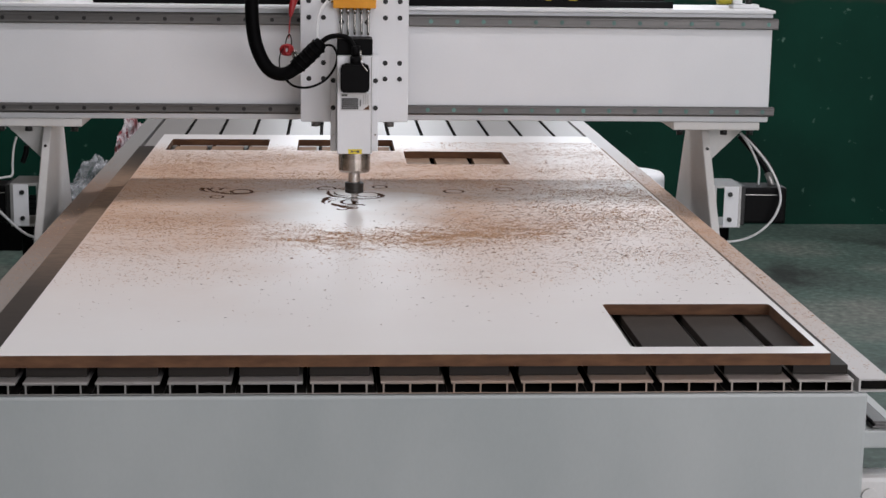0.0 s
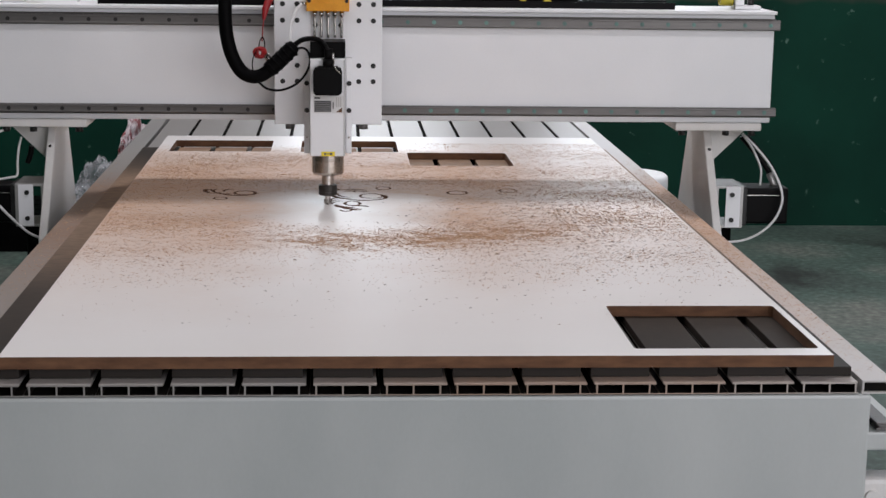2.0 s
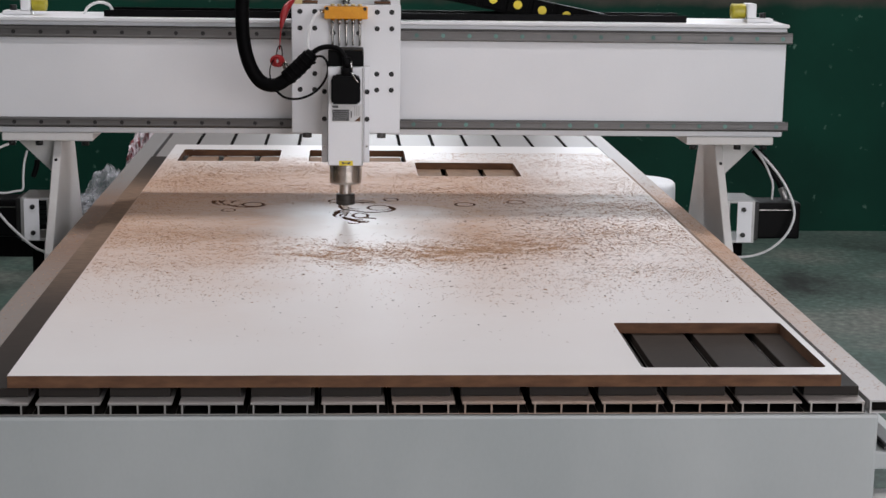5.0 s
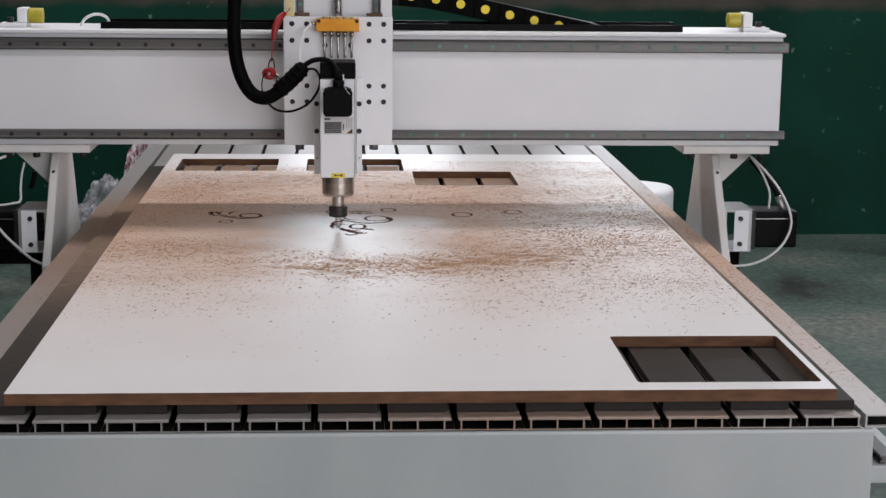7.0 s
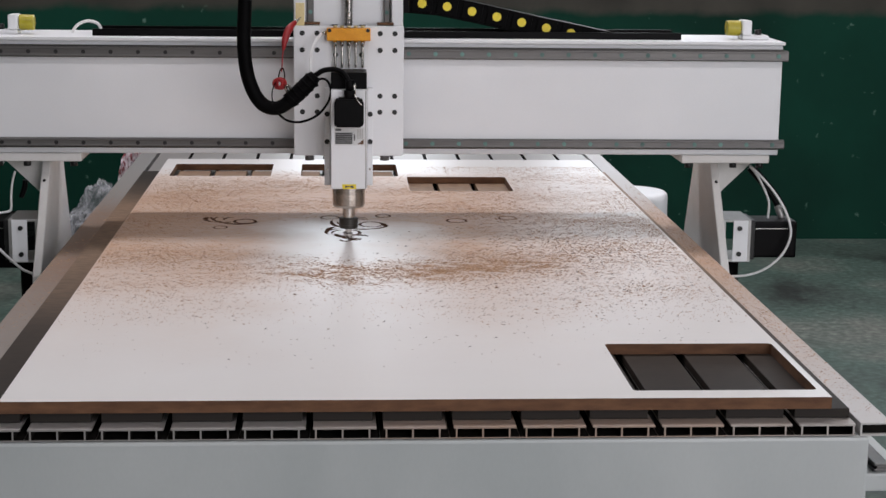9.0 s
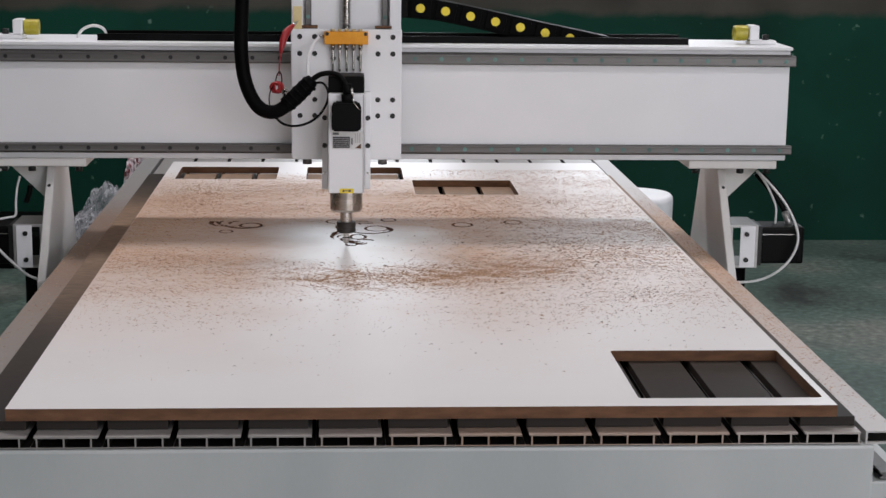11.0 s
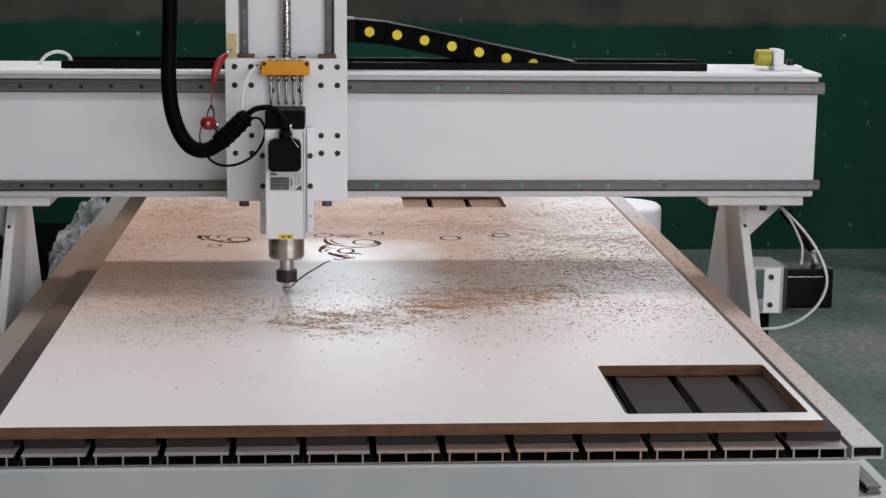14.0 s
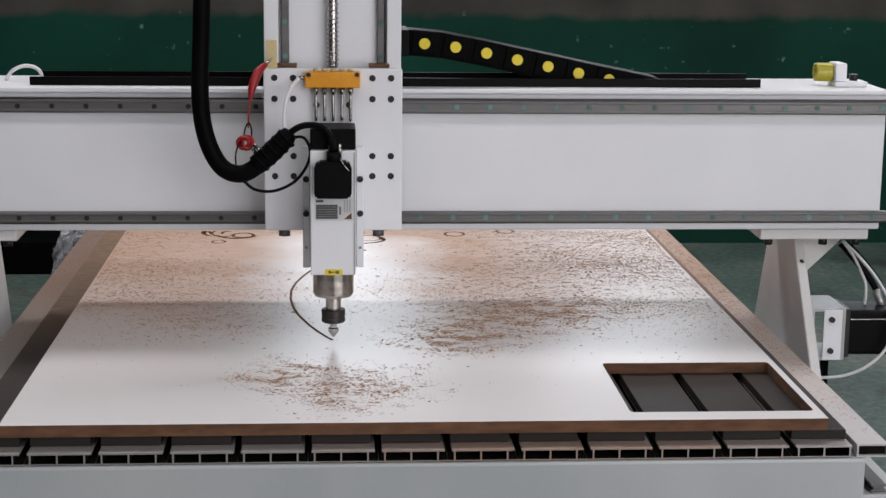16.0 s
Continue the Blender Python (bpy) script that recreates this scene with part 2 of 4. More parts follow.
def wall_paint():
    """Green dado with flaked spots under a grey-brown upper wall."""
    m, t, p, links = nodes("green_painted_wall")
    co = t.nodes.new("ShaderNodeTexCoord")
    sep = t.nodes.new("ShaderNodeSeparateXYZ")
    links.new(co.outputs["Object"], sep.inputs[0])
    edge = texture(t, "ShaderNodeTexNoise", 6, 4)
    h = t.nodes.new("ShaderNodeMath")
    h.operation = "MULTIPLY_ADD"
    h.inputs[1].default_value = 0.08
    links.new(edge.outputs["Fac"], h.inputs[0])
    links.new(sep.outputs["Z"], h.inputs[2])
    up = t.nodes.new("ShaderNodeMapRange")
    up.inputs["From Min"].default_value, up.inputs["From Max"].default_value = 1.09, 1.13
    links.new(h.outputs[0], up.inputs["Value"])
    n = texture(t, "ShaderNodeTexNoise", 1.6, 6)
    green = ramp(t, n.outputs["Fac"], [(0.3, (0.0016, 0.0238, 0.0152)), (0.7, (0.0039, 0.0465, 0.0292))])
    flake = texture(t, "ShaderNodeTexNoise", 19, 7)
    fl = ramp(t, flake.outputs["Fac"], [(0.675, (0, 0, 0)), (0.75, (1, 1, 1))])
    g2 = mix(t, fl.outputs["Color"], green.outputs["Color"], (0.10, 0.18, 0.145))
    brown = ramp(t, texture(t, "ShaderNodeTexNoise", 3, 6).outputs["Fac"], [(0.3, (0.034, 0.032, 0.027)), (0.7, (0.066, 0.061, 0.051))])
    links.new(mix(t, up.outputs["Result"], g2, brown.outputs["Color"]), p.inputs["Base Color"])
    p.inputs["Roughness"].default_value, p.inputs["Specular IOR Level"].default_value = 0.75, 0.15
    bump(t, flake.outputs["Fac"], 0.3, 0.004)
    return m


WALL = wall_paint()
PLAIN = surface("grey_plaster", (0.30, 0.30, 0.28), (0.36, 0.36, 0.34), 0.85, 0, 1.5, 40, relief=0.2)


def floor_paint():
    """Green floor paint, worn through in patches, with dark oil stains and tracked dirt."""
    m, t, p, links = nodes("worn_green_floor_paint")
    n = texture(t, "ShaderNodeTexNoise", 1.3, 6)
    base = ramp(t, n.outputs["Fac"], [(0.33, (0.052, 0.070, 0.060)), (0.5, (0.070, 0.108, 0.090)), (0.66, (0.140, 0.150, 0.130))])
    stain = texture(t, "ShaderNodeTexNoise", 3.1, 7, (1, 0.5, 1))
    st = ramp(t, stain.outputs["Fac"], [(0.56, (0, 0, 0)), (0.68, (0.85, 0.85, 0.85))])
    c = mix(t, st.outputs["Color"], base.outputs["Color"], (0.018, 0.018, 0.017))
    speck = texture(t, "ShaderNodeTexNoise", 34, 5)
    sp = ramp(t, speck.outputs["Fac"], [(0.30, (0.55, 0.55, 0.55)), (0.55, (1, 1, 1)), (0.72, (1.5, 1.5, 1.45))])
    links.new(mix(t, 1.0, c, sp.outputs["Color"], "MULTIPLY"), p.inputs["Base Color"])
    p.inputs["Roughness"].default_value, p.inputs["Specular IOR Level"].default_value = 0.55, 0.3
    bump(t, speck.outputs["Fac"], 0.2)
    return m


FLOOR = floor_paint()

# ---- mesh helpers ----
def box(bm, x0, x1, y0, y1, z0, z1, bevel=0.0, mat=0):
    made = bmesh.ops.create_cube(bm, size=1, matrix=Matrix.LocRotScale(((x0 + x1) / 2, (y0 + y1) / 2, (z0 + z1) / 2), None, (abs(x1 - x0), abs(y1 - y0), abs(z1 - z0))))
    vs = made["verts"]
    fs = {f for v in vs for f in v.link_faces}
    for f in fs:
        f.material_index = mat
    if bevel:
        es = list({e for v in vs for e in v.link_edges})
        bmesh.ops.bevel(bm, geom=es, offset=bevel, segments=2, profile=0.6, affect="EDGES", clamp_overlap=True)
    return bm


def rod(bm, a, b, r, n=20, r2=None, mat=0, bevel=0.0):
    a, b = Vector(a), Vector(b)
    d = b - a
    m = Matrix.Translation((a + b) / 2) @ d.to_track_quat("Z", "Y").to_matrix().to_4x4()
    made = bmesh.ops.create_cone(bm, cap_ends=True, segments=n, radius1=r, radius2=r if r2 is None else r2, depth=d.length, matrix=m)
    for f in {f for v in made["verts"] for f in v.link_faces}:
        f.smooth, f.material_index = len(f.verts) == 4, mat
    if bevel:
        es = [e for e in {e for v in made["verts"] for e in v.link_edges} if any(len(f.verts) > 4 for f in e.link_faces)]
        bmesh.ops.bevel(bm, geom=es, offset=bevel, segments=2, profile=0.6, affect="EDGES", clamp_overlap=True)
    return bm


def turned(bm, x, y, profile, n=32):
    """A body turned about the upright line at x, y; profile: rows of (radius, z) from top to bottom."""
    def circle(r, z):
        return [bm.verts.new((x + r * math.cos(2 * math.pi * i / n), y + r * math.sin(2 * math.pi * i / n), z)) for i in range(n)]
    for (r0, z0), (r1, z1) in zip(profile, profile[1:]):
        a, b = circle(r0, z0), circle(r1, z1)
        for i in range(n):
            bm.faces.new((a[i], b[i], b[(i + 1) % n], a[(i + 1) % n])).smooth = True
    bm.faces.new(circle(*profile[0]))
    bm.faces.new(circle(*profile[-1])[::-1])
    return bm


def prism(bm, outline, axis, lo, hi):
    """A flat outline (pairs, in the two other axes' order) drawn out along an axis."""
    def at(p, v):
        return {"x": (v, p[0], p[1]), "y": (p[0], v, p[1]), "z": (p[0], p[1], v)}[axis]
    a, b = [bm.verts.new(at(p, lo)) for p in outline], [bm.verts.new(at(p, hi)) for p in outline]
    bm.faces.new(a)
    bm.faces.new(b[::-1])
    for i in range(len(a)):
        j = (i + 1) % len(a)
        bm.faces.new((a[i], b[i], b[j], a[j]))
    bmesh.ops.recalc_face_normals(bm, faces=bm.faces)
    return bm


def tube(bm, pts, r, n=10, steps=6, ends=True):
    """A round tube along a smooth line through pts; r: one radius or one for each point."""
    P = [Vector(p) for p in pts]
    R = r if isinstance(r, (list, tuple)) else [r] * len(P)
    line, rad = [], []
    for i in range(len(P) - 1):
        p0, p1, p2, p3 = P[max(i - 1, 0)], P[i], P[i + 1], P[min(i + 2, len(P) - 1)]
        for k in range(steps):
            u = k / steps
            line.append(0.5 * ((2 * p1) + (p2 - p0) * u + (2 * p0 - 5 * p1 + 4 * p2 - p3) * u * u + (3 * p1 - p0 - 3 * p2 + p3) * u ** 3))
            rad.append(R[i] + (R[i + 1] - R[i]) * u)
    line.append(P[-1])
    rad.append(R[-1])
    rings, side = [], None
    for i, p in enumerate(line):
        d = (line[min(i + 1, len(line) - 1)] - line[max(i - 1, 0)]).normalized()
        side = d.orthogonal().normalized() if side is None else (side - d * side.dot(d)).normalized()
        up = d.cross(side)
        rings.append([bm.verts.new(p + (side * math.cos(2 * math.pi * k / n) + up * math.sin(2 * math.pi * k / n)) * rad[i]) for k in range(n)])
    for a, b in zip(rings, rings[1:]):
        for k in range(n):
            bm.faces.new((a[k], a[(k + 1) % n], b[(k + 1) % n], b[k])).smooth = True
    if ends:
        bm.faces.new(rings[0][::-1])
        bm.faces.new(rings[-1])
    return bm


def hollow(bm, x0, x1, y0, y1, z0, z1, w):
    """A square tube along y, open in front and shut behind."""
    loops = []
    for y, d in ((y1, 0), (y0, 0), (y0, w), (y1 - 0.01, w)):
        loops.append([bm.verts.new(p) for p in ((x0 + d, y, z0 + d), (x1 - d, y, z0 + d), (x1 - d, y, z1 - d), (x0 + d, y, z1 - d))])
    for a, b in zip(loops, loops[1:]):
        for i in range(4):
            bm.faces.new((a[i], a[(i + 1) % 4], b[(i + 1) % 4], b[i]))
    bm.faces.new(loops[0])
    bm.faces.new(loops[-1])
    bmesh.ops.recalc_face_normals(bm, faces=bm.faces)
    return bm


def cells(bm, xs, zs, solid, y0, y1):
    """An extruded section along y made of the solid cells of a grid; upper faces that lie inside get the second material."""
    vs = {}

    def v(i, k, y):
        return vs.setdefault((i, k, y), None) or vs.update({(i, k, y): bm.verts.new((xs[i], y, zs[k]))}) or vs[(i, k, y)]
    for i, k in solid:
        for y in (y0, y1):
            bm.faces.new([v(i, k, y), v(i + 1, k, y), v(i + 1, k + 1, y), v(i, k + 1, y)])
        for di, dk, a, b in ((-1, 0, (i, k), (i, k + 1)), (1, 0, (i + 1, k), (i + 1, k + 1)), (0, -1, (i, k), (i + 1, k)), (0, 1, (i, k + 1), (i + 1, k + 1))):
            if (i + di, k + dk) not in solid:
                f = bm.faces.new([v(*a, y0), v(*b, y0), v(*b, y1), v(*a, y1)])
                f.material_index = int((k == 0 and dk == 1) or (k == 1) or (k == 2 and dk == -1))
    bmesh.ops.recalc_face_normals(bm, faces=bm.faces)
    return bm


def mesh_of(name, bm, *mats):
    me = bpy.data.meshes.new(name)
    bm.to_mesh(me)
    bm.free()
    for m in mats:
        me.materials.append(m)
    return me


def part(name, bm, material, parent, label=""):
    mats = material if isinstance(material, (list, tuple)) else (material,)
    ob = new(name, mesh_of(name, bm, *mats))
    ob.parent = parent
    if label:
        tagged(ob, label)
    return ob


def same(ob, parent, at):
    """Another piece on the same mesh."""
    o = new(ob.name.split(".")[0], ob.data)
    o.parent, o.location = parent, at
    return o


def B():
    return bmesh.new()


def thing(name, label, category, group="", kind=""):
    return tagged(new(name), label, category, group, kind)


# ---- hall ----
def hall():
    X0, X1, Y0, Y1, H = -7.0, 8.0, -6.0, 5.36, 5.2
    fl = part("floor", box(B(), X0 - 0.3, X1 + 0.3, Y0 - 12, Y1 + 0.3, -0.2, 0), FLOOR, None)
    tagged(fl, "worn green painted concrete workshop floor", "floor", kind="structure")
    bm, cut = B(), [(wx - 0.42, wx + 0.42) for wx in (0.62, 1.87, 3.12, 4.37)]
    box(bm, X0 - 0.3, X1 + 0.3, Y1, Y1 + 0.3, 0, 1.27)
    box(bm, X0 - 0.3, X1 + 0.3, Y1, Y1 + 0.3, 2.55, H)
    edges = [X0 - 0.3] + [e for c in cut for e in c] + [X1 + 0.3]
    for a, b in zip(edges[::2], edges[1::2]):
        box(bm, a, b, Y1, Y1 + 0.3, 1.27, 2.55)
    w = part("wall_north", bm, WALL, None)
    for k, (a, b) in enumerate(cut):
        win = tagged(new(f"window_{k + 1}"), "plain steel-framed workshop window letting in daylight", "window", kind="structure")
        bm = B()
        box(bm, a, b, Y1 + 0.05, Y1 + 0.10, 1.27, 1.31)
        box(bm, a, b, Y1 + 0.05, Y1 + 0.10, 2.51, 2.55)
        for x in (a, b - 0.04):
            box(bm, x, x + 0.04, Y1 + 0.05, Y1 + 0.10, 1.31, 2.51)
        part("window_frame", bm, PLAIN, win)
    tagged(w, "green dado and grey-brown upper wall with flaked paint", "wall", kind="structure")
    for n, a, b in (("wall_west", X0 - 0.3, X0), ("wall_east", X1, X1 + 0.3)):
        w = part(n, box(B(), a, b, Y0, Y1, 0, H), WALL, None)
        tagged(w, "green dado and grey-brown painted side wall", "wall", kind="structure")
    # the opening is made up, out of view, to hold the front fill
    bm = B()
    box(bm, X0 - 0.3, 1.4, Y0 - 0.3, Y0, 0, H)
    box(bm, 7.8, X1 + 0.3, Y0 - 0.3, Y0, 0, H)
    box(bm, 1.4, 7.8, Y0 - 0.3, Y0, 4.4, H)
    tagged(part("wall_south", bm, PLAIN, None), "plastered wall with an added, unseen opening for the front fill lamp", "wall", kind="structure")
    bm = B()
    box(bm, X0 - 0.3, X1 + 0.3, Y0 - 0.3, -2.55, H, H + 0.2)
    box(bm, X0 - 0.3, X1 + 0.3, -1.45, 2.55, H, H + 0.2)
    box(bm, X0 - 0.3, X1 + 0.3, 3.65, Y1 + 0.3, H, H + 0.2)
    box(bm, X0 - 0.3, -3.3, 2.55, 3.65, H, H + 0.2)
    box(bm, 4.5, X1 + 0.3, 2.55, 3.65, H, H + 0.2)
    box(bm, X0 - 0.3, -3.3, -2.55, -1.45, H, H + 0.2)
    box(bm, 4.5, X1 + 0.3, -2.55, -1.45, H, H + 0.2)
    tagged(part("ceiling", bm, PLAIN, None), "plain hall roof with a long skylight strip and an added fill opening", "ceiling", kind="structure")


hall()

# ---- machine bed ----
PITCH, FIRST, TOP = 0.1018, -0.0620, 0.767
bed = thing("router_bed", "grey-white steel router bed with slotted aluminium table", "machine")


def build_bed():
    bm = B()
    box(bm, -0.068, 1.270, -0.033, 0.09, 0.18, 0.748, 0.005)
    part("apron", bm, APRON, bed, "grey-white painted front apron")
    bm = B()
    for x0, x1 in ((-0.05, 0.03), (1.17, 1.25)):
        box(bm, x0, x1, 0.09, 3.25, 0.50, 0.745, 0.004)
    for y in (0.6, 1.2, 1.8, 2.4, 3.15):
        box(bm, 0.03, 1.17, y, y + 0.08, 0.58, 0.745, 0.004)
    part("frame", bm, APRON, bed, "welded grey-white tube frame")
    leg = None
    for x in (0.0, 1.13):
        for y in (0.1, 3.1):
            if leg is None:
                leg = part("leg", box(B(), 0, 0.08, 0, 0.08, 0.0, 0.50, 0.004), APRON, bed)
                leg.location = (x, y, 0)
            else:
                same(leg, bed, (x, y, 0))
    # slotted table: hollow double-cell profiles side by side
    L0, L1 = -0.030, 3.30
    xs = [0.0, 0.0050, 0.0078, 0.0104, 0.0462, 0.0488, 0.0850, 0.0876, 0.0962, PITCH - 0.0006]
    zs = [TOP - 0.0172, TOP - 0.0156, TOP - 0.0026, TOP]
    solid = {(i, 0) for i in range(9)} | {(i, 1) for i in (2, 4, 6)} | {(i, 2) for i in range(1, 8)}
    # inner faces take the second, dark material in place of the shade there
    prof = part("table_profile", cells(B(), xs, zs, solid, L0, L1), (PROFILE, CELL_SHADE), bed, "slotted hollow aluminium table profile")
    prof.location = (FIRST, 0, 0)
    for i in range(1, 12):
        same(prof, bed, (FIRST + i * PITCH, 0, 0))
    last = part("table_profile", cells(B(), xs[:8] + [0.0890, 0.0905], zs, solid, L0, L1), (PROFILE, CELL_SHADE), bed, "slotted hollow aluminium table profile")
    last.location = (FIRST + 12 * PITCH, 0, 0)
    # bakelite boards on the profiles
    bm = box(B(), 0.0040, PITCH - 0.0108, 0.002, 2.33, TOP + 0.0005, 0.7815, 0.0012)
    board = part("bed_board", bm, BOARD, bed, "dark bakelite bed board")
    board.location = (FIRST, 0, 0)
    for i in range(1, 12):
        same(board, bed, (FIRST + i * PITCH, 0, 0))
    last = part("bed_board", box(B(), 0.0056, 0.0885, 0.002, 2.33, TOP + 0.0005, 0.7815, 0.0012), BOARD, bed, "dark bakelite bed board")
    last.location = (FIRST + 12 * PITCH, 0, 0)
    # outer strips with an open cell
    # the left strip carries its shade in a darker copy of the material
    for x0, x1, mt in ((-0.116, -0.066, STRIP_SHADED), (1.2560, 1.3030, STRIP)):
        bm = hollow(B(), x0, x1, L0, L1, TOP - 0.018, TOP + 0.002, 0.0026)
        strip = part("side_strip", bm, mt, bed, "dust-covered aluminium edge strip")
        # dark box standing in for the shade inside the open cell
        part("cell_lining", box(B(), x0 + 0.0030, x1 - 0.0030, L0 + 0.006, L1 - 0.006, TOP - 0.0150, TOP - 0.0010), CELL_SHADE, strip, "dark filler standing for the shade inside the cell")
    # side rails and racks under the strips
    for s, x in ((-1, -0.06), (1, 1.262)):
        bm = B()
        box(bm, x, x + s * 0.008, 0.0, 3.2, 0.40, 0.745, 0.002)
        part("side_plate", bm, APRON, bed)
        bm = B()
        box(bm, x + s * 0.0325, x + s * 0.056, 0.01, 3.2, 0.680, 0.684, 0.001)
        box(bm, x + s * 0.036, x + s * 0.0525, 0.01, 3.2, 0.684, 0.688, 0.001)
        box(bm, x + s * 0.0325, x + s * 0.056, 0.01, 3.2, 0.688, 0.692, 0.001)
        part("guide_rail", bm, STEEL, bed, "steel linear guide rail")
        bm = B()
        box(bm, x + s * 0.001, x + s * (0.085 if s > 0 else 0.0555), 0.0, 3.2, 0.652, 0.6795, 0.003)
        part("rail_ledge", bm, APRON, bed)
        bm = B()
        box(bm, x + s * 0.004, x + s * 0.075, 0.0, 0.05, 0.46, 0.607, 0.008)
        rod(bm, (x + s * 0.030, 0.0, 0.578), (x + s * 0.030, -0.006, 0.578), 0.012, 14)
        part("stop_bracket", bm, LEGW, bed)


build_bed()


# ---- panel with cut-outs and carving ----
def rounded(x0, x1, y0, y1, r=0.007, n=4):
    pts = []
    for cx, cy, a in ((x1 - r, y1 - r, 0), (x0 + r, y1 - r, 90), (x0 + r, y0 + r, 180), (x1 - r, y0 + r, 270)):
        for k in range(n + 1):
            w = radians(a + 90 * k / n)
            pts.append((cx + r * math.cos(w), cy + r * math.sin(w)))
    return pts


HOLES = [(0.929, 1.209, 0.040, 0.317), (0.034, 0.306, 2.122, 2.342), (0.386, 0.650, 2.122, 2.342), (0.672, 0.939, 1.880, 2.114)]
RINGS = [(0.7625, 1.456, 0.0225, 0.026, 0.006), (0.884, 1.490, 0.020, 0.024, 0.005), (0.593, 1.517, 0.0165, 0.022, 0.005),
         (0.468, 1.495, 0.021, 0.022, 0.005), (0.223, 1.370, 0.0145, 0.018, 0.0045), (0.274, 1.446, 0.024, 0.027, 0.0075), (0.563, 1.408, 0.026, 0.032, 0.0065),
         (0.519, 1.308, 0.017, 0.028, 0.007)]
# scrolls: centre, radii, from and to angle, width
SCROLL_SMALL = [(0.217, 1.478, 0.036, 0.044, 55, 255, 0.013), (0.224, 1.474, 0.025, 0.030, 60, 265, 0.008), (0.262, 1.456, 0.046, 0.046, 190, 340, 0.013),
                (0.238, 1.474, 0.014, 0.020, 60, 220, 0.009), (0.228, 1.455, 0.022, 0.024, 190, 330, 0.009), (0.207, 1.492, 0.014, 0.022, 110, 270, 0.006)]
SCROLL_MIDDLE = [(0.508, 1.440, 0.036, 0.070, 165, 285, 0.012), (0.512, 1.440, 0.026, 0.050, 170, 290, 0.007), (0.545, 1.400, 0.050, 0.052, 200, 330, 0.010),
                 (0.527, 1.455, 0.032, 0.022, 20, 150, 0.009), (0.510, 1.450, 0.018, 0.030, 10, 120, 0.006), (0.558, 1.395, 0.038, 0.046, -70, 60, 0.010)]
SCROLL_FRONT = [(0.523, 1.476, 0.033, 0.024, 15, 165, 0.008), (0.490, 1.330, 0.026, 0.050, 100, 200, 0.012), (0.492, 1.310, 0.031, 0.042, 85, 215, 0.010), (0.495, 1.305, 0.021, 0.030, 80, 200, 0.006), (0.515, 1.300, 0.034, 0.046, 190, 285, 0.020), (0.520, 1.275, 0.026, 0.040, 200, 300, 0.015),
                (0.504, 1.226, 0.012, 0.018, 180, 360, 0.010), (0.525, 1.240, 0.012, 0.018, 180, 360, 0.009), (0.532, 1.258, 0.022, 0.020, 15, 140, 0.013)]
STROKES = SCROLL_SMALL + SCROLL_MIDDLE + SCROLL_FRONT

panel = thing("mdf_panel", "white laminated fibreboard sheet with square cut-outs, dusty", "board")


PATCHES = [(0.170, 0.314, 1.300, 1.496), (0.436, 0.640, 1.180, 1.560), (0.730, 0.916, 1.420, 1.530)]


def stroke_lines():
    """The carving as lines of (x, y, half width)."""
    lines = []
    for cx, cy, rx, ry, w in RINGS:
        lines.append([(cx + rx * math.cos(a), cy + ry * math.sin(a), w / 2) for a in np.linspace(0, 2 * math.pi, 40)])
    for cx, cy, rx, ry, a0, a1, w in STROKES:
        lines.append([(cx + rx * math.cos(radians(a0 + (a1 - a0) * u)), cy + ry * math.sin(radians(a0 + (a1 - a0) * u)), w / 2 * (0.2 + 0.8 * math.sin(math.pi * u))) for u in np.linspace(0, 1, 30)])
    return lines


def carved(bm, x0, x1, y0, y1, zt, lines, step=0.0013):
    """A finely divided piece of the face with the V-grooves cut into it."""
    nx, ny = round((x1 - x0) / step), round((y1 - y0) / step)
    gx, gy = np.meshgrid(np.linspace(x0, x1, nx + 1), np.linspace(y0, y1, ny + 1), indexing="ij")
    deep = np.zeros_like(gx)
    for ln in lines:
        a = np.array(ln)
        if a[:, 0].max() < x0 or a[:, 0].min() > x1 or a[:, 1].max() < y0 or a[:, 1].min() > y1:
            continue
        for (ax, ay, aw), (bx, by, bw) in zip(a, a[1:]):
            dx, dy = bx - ax, by - ay
            u = np.clip(((gx - ax) * dx + (gy - ay) * dy) / (dx * dx + dy * dy + 1e-12), 0, 1)
            d = np.hypot(gx - ax - u * dx, gy - ay - u * dy)
            deep = np.maximum(deep, np.clip((aw + (bw - aw) * u) - d, 0, 0.0035) * 1.6)
    deep[0, :] = deep[-1, :] = deep[:, 0] = deep[:, -1] = 0
    vs = [[bm.verts.new((gx[i, k], gy[i, k], zt - deep[i, k])) for k in range(ny + 1)] for i in range(nx + 1)]
    for i in range(nx):
        for k in range(ny):
            f = bm.faces.new((vs[i][k], vs[i + 1][k], vs[i + 1][k + 1], vs[i][k + 1]))
            f.material_index = 2 if deep[i:i + 2, k:k + 2].mean() > 0.0005 else 0


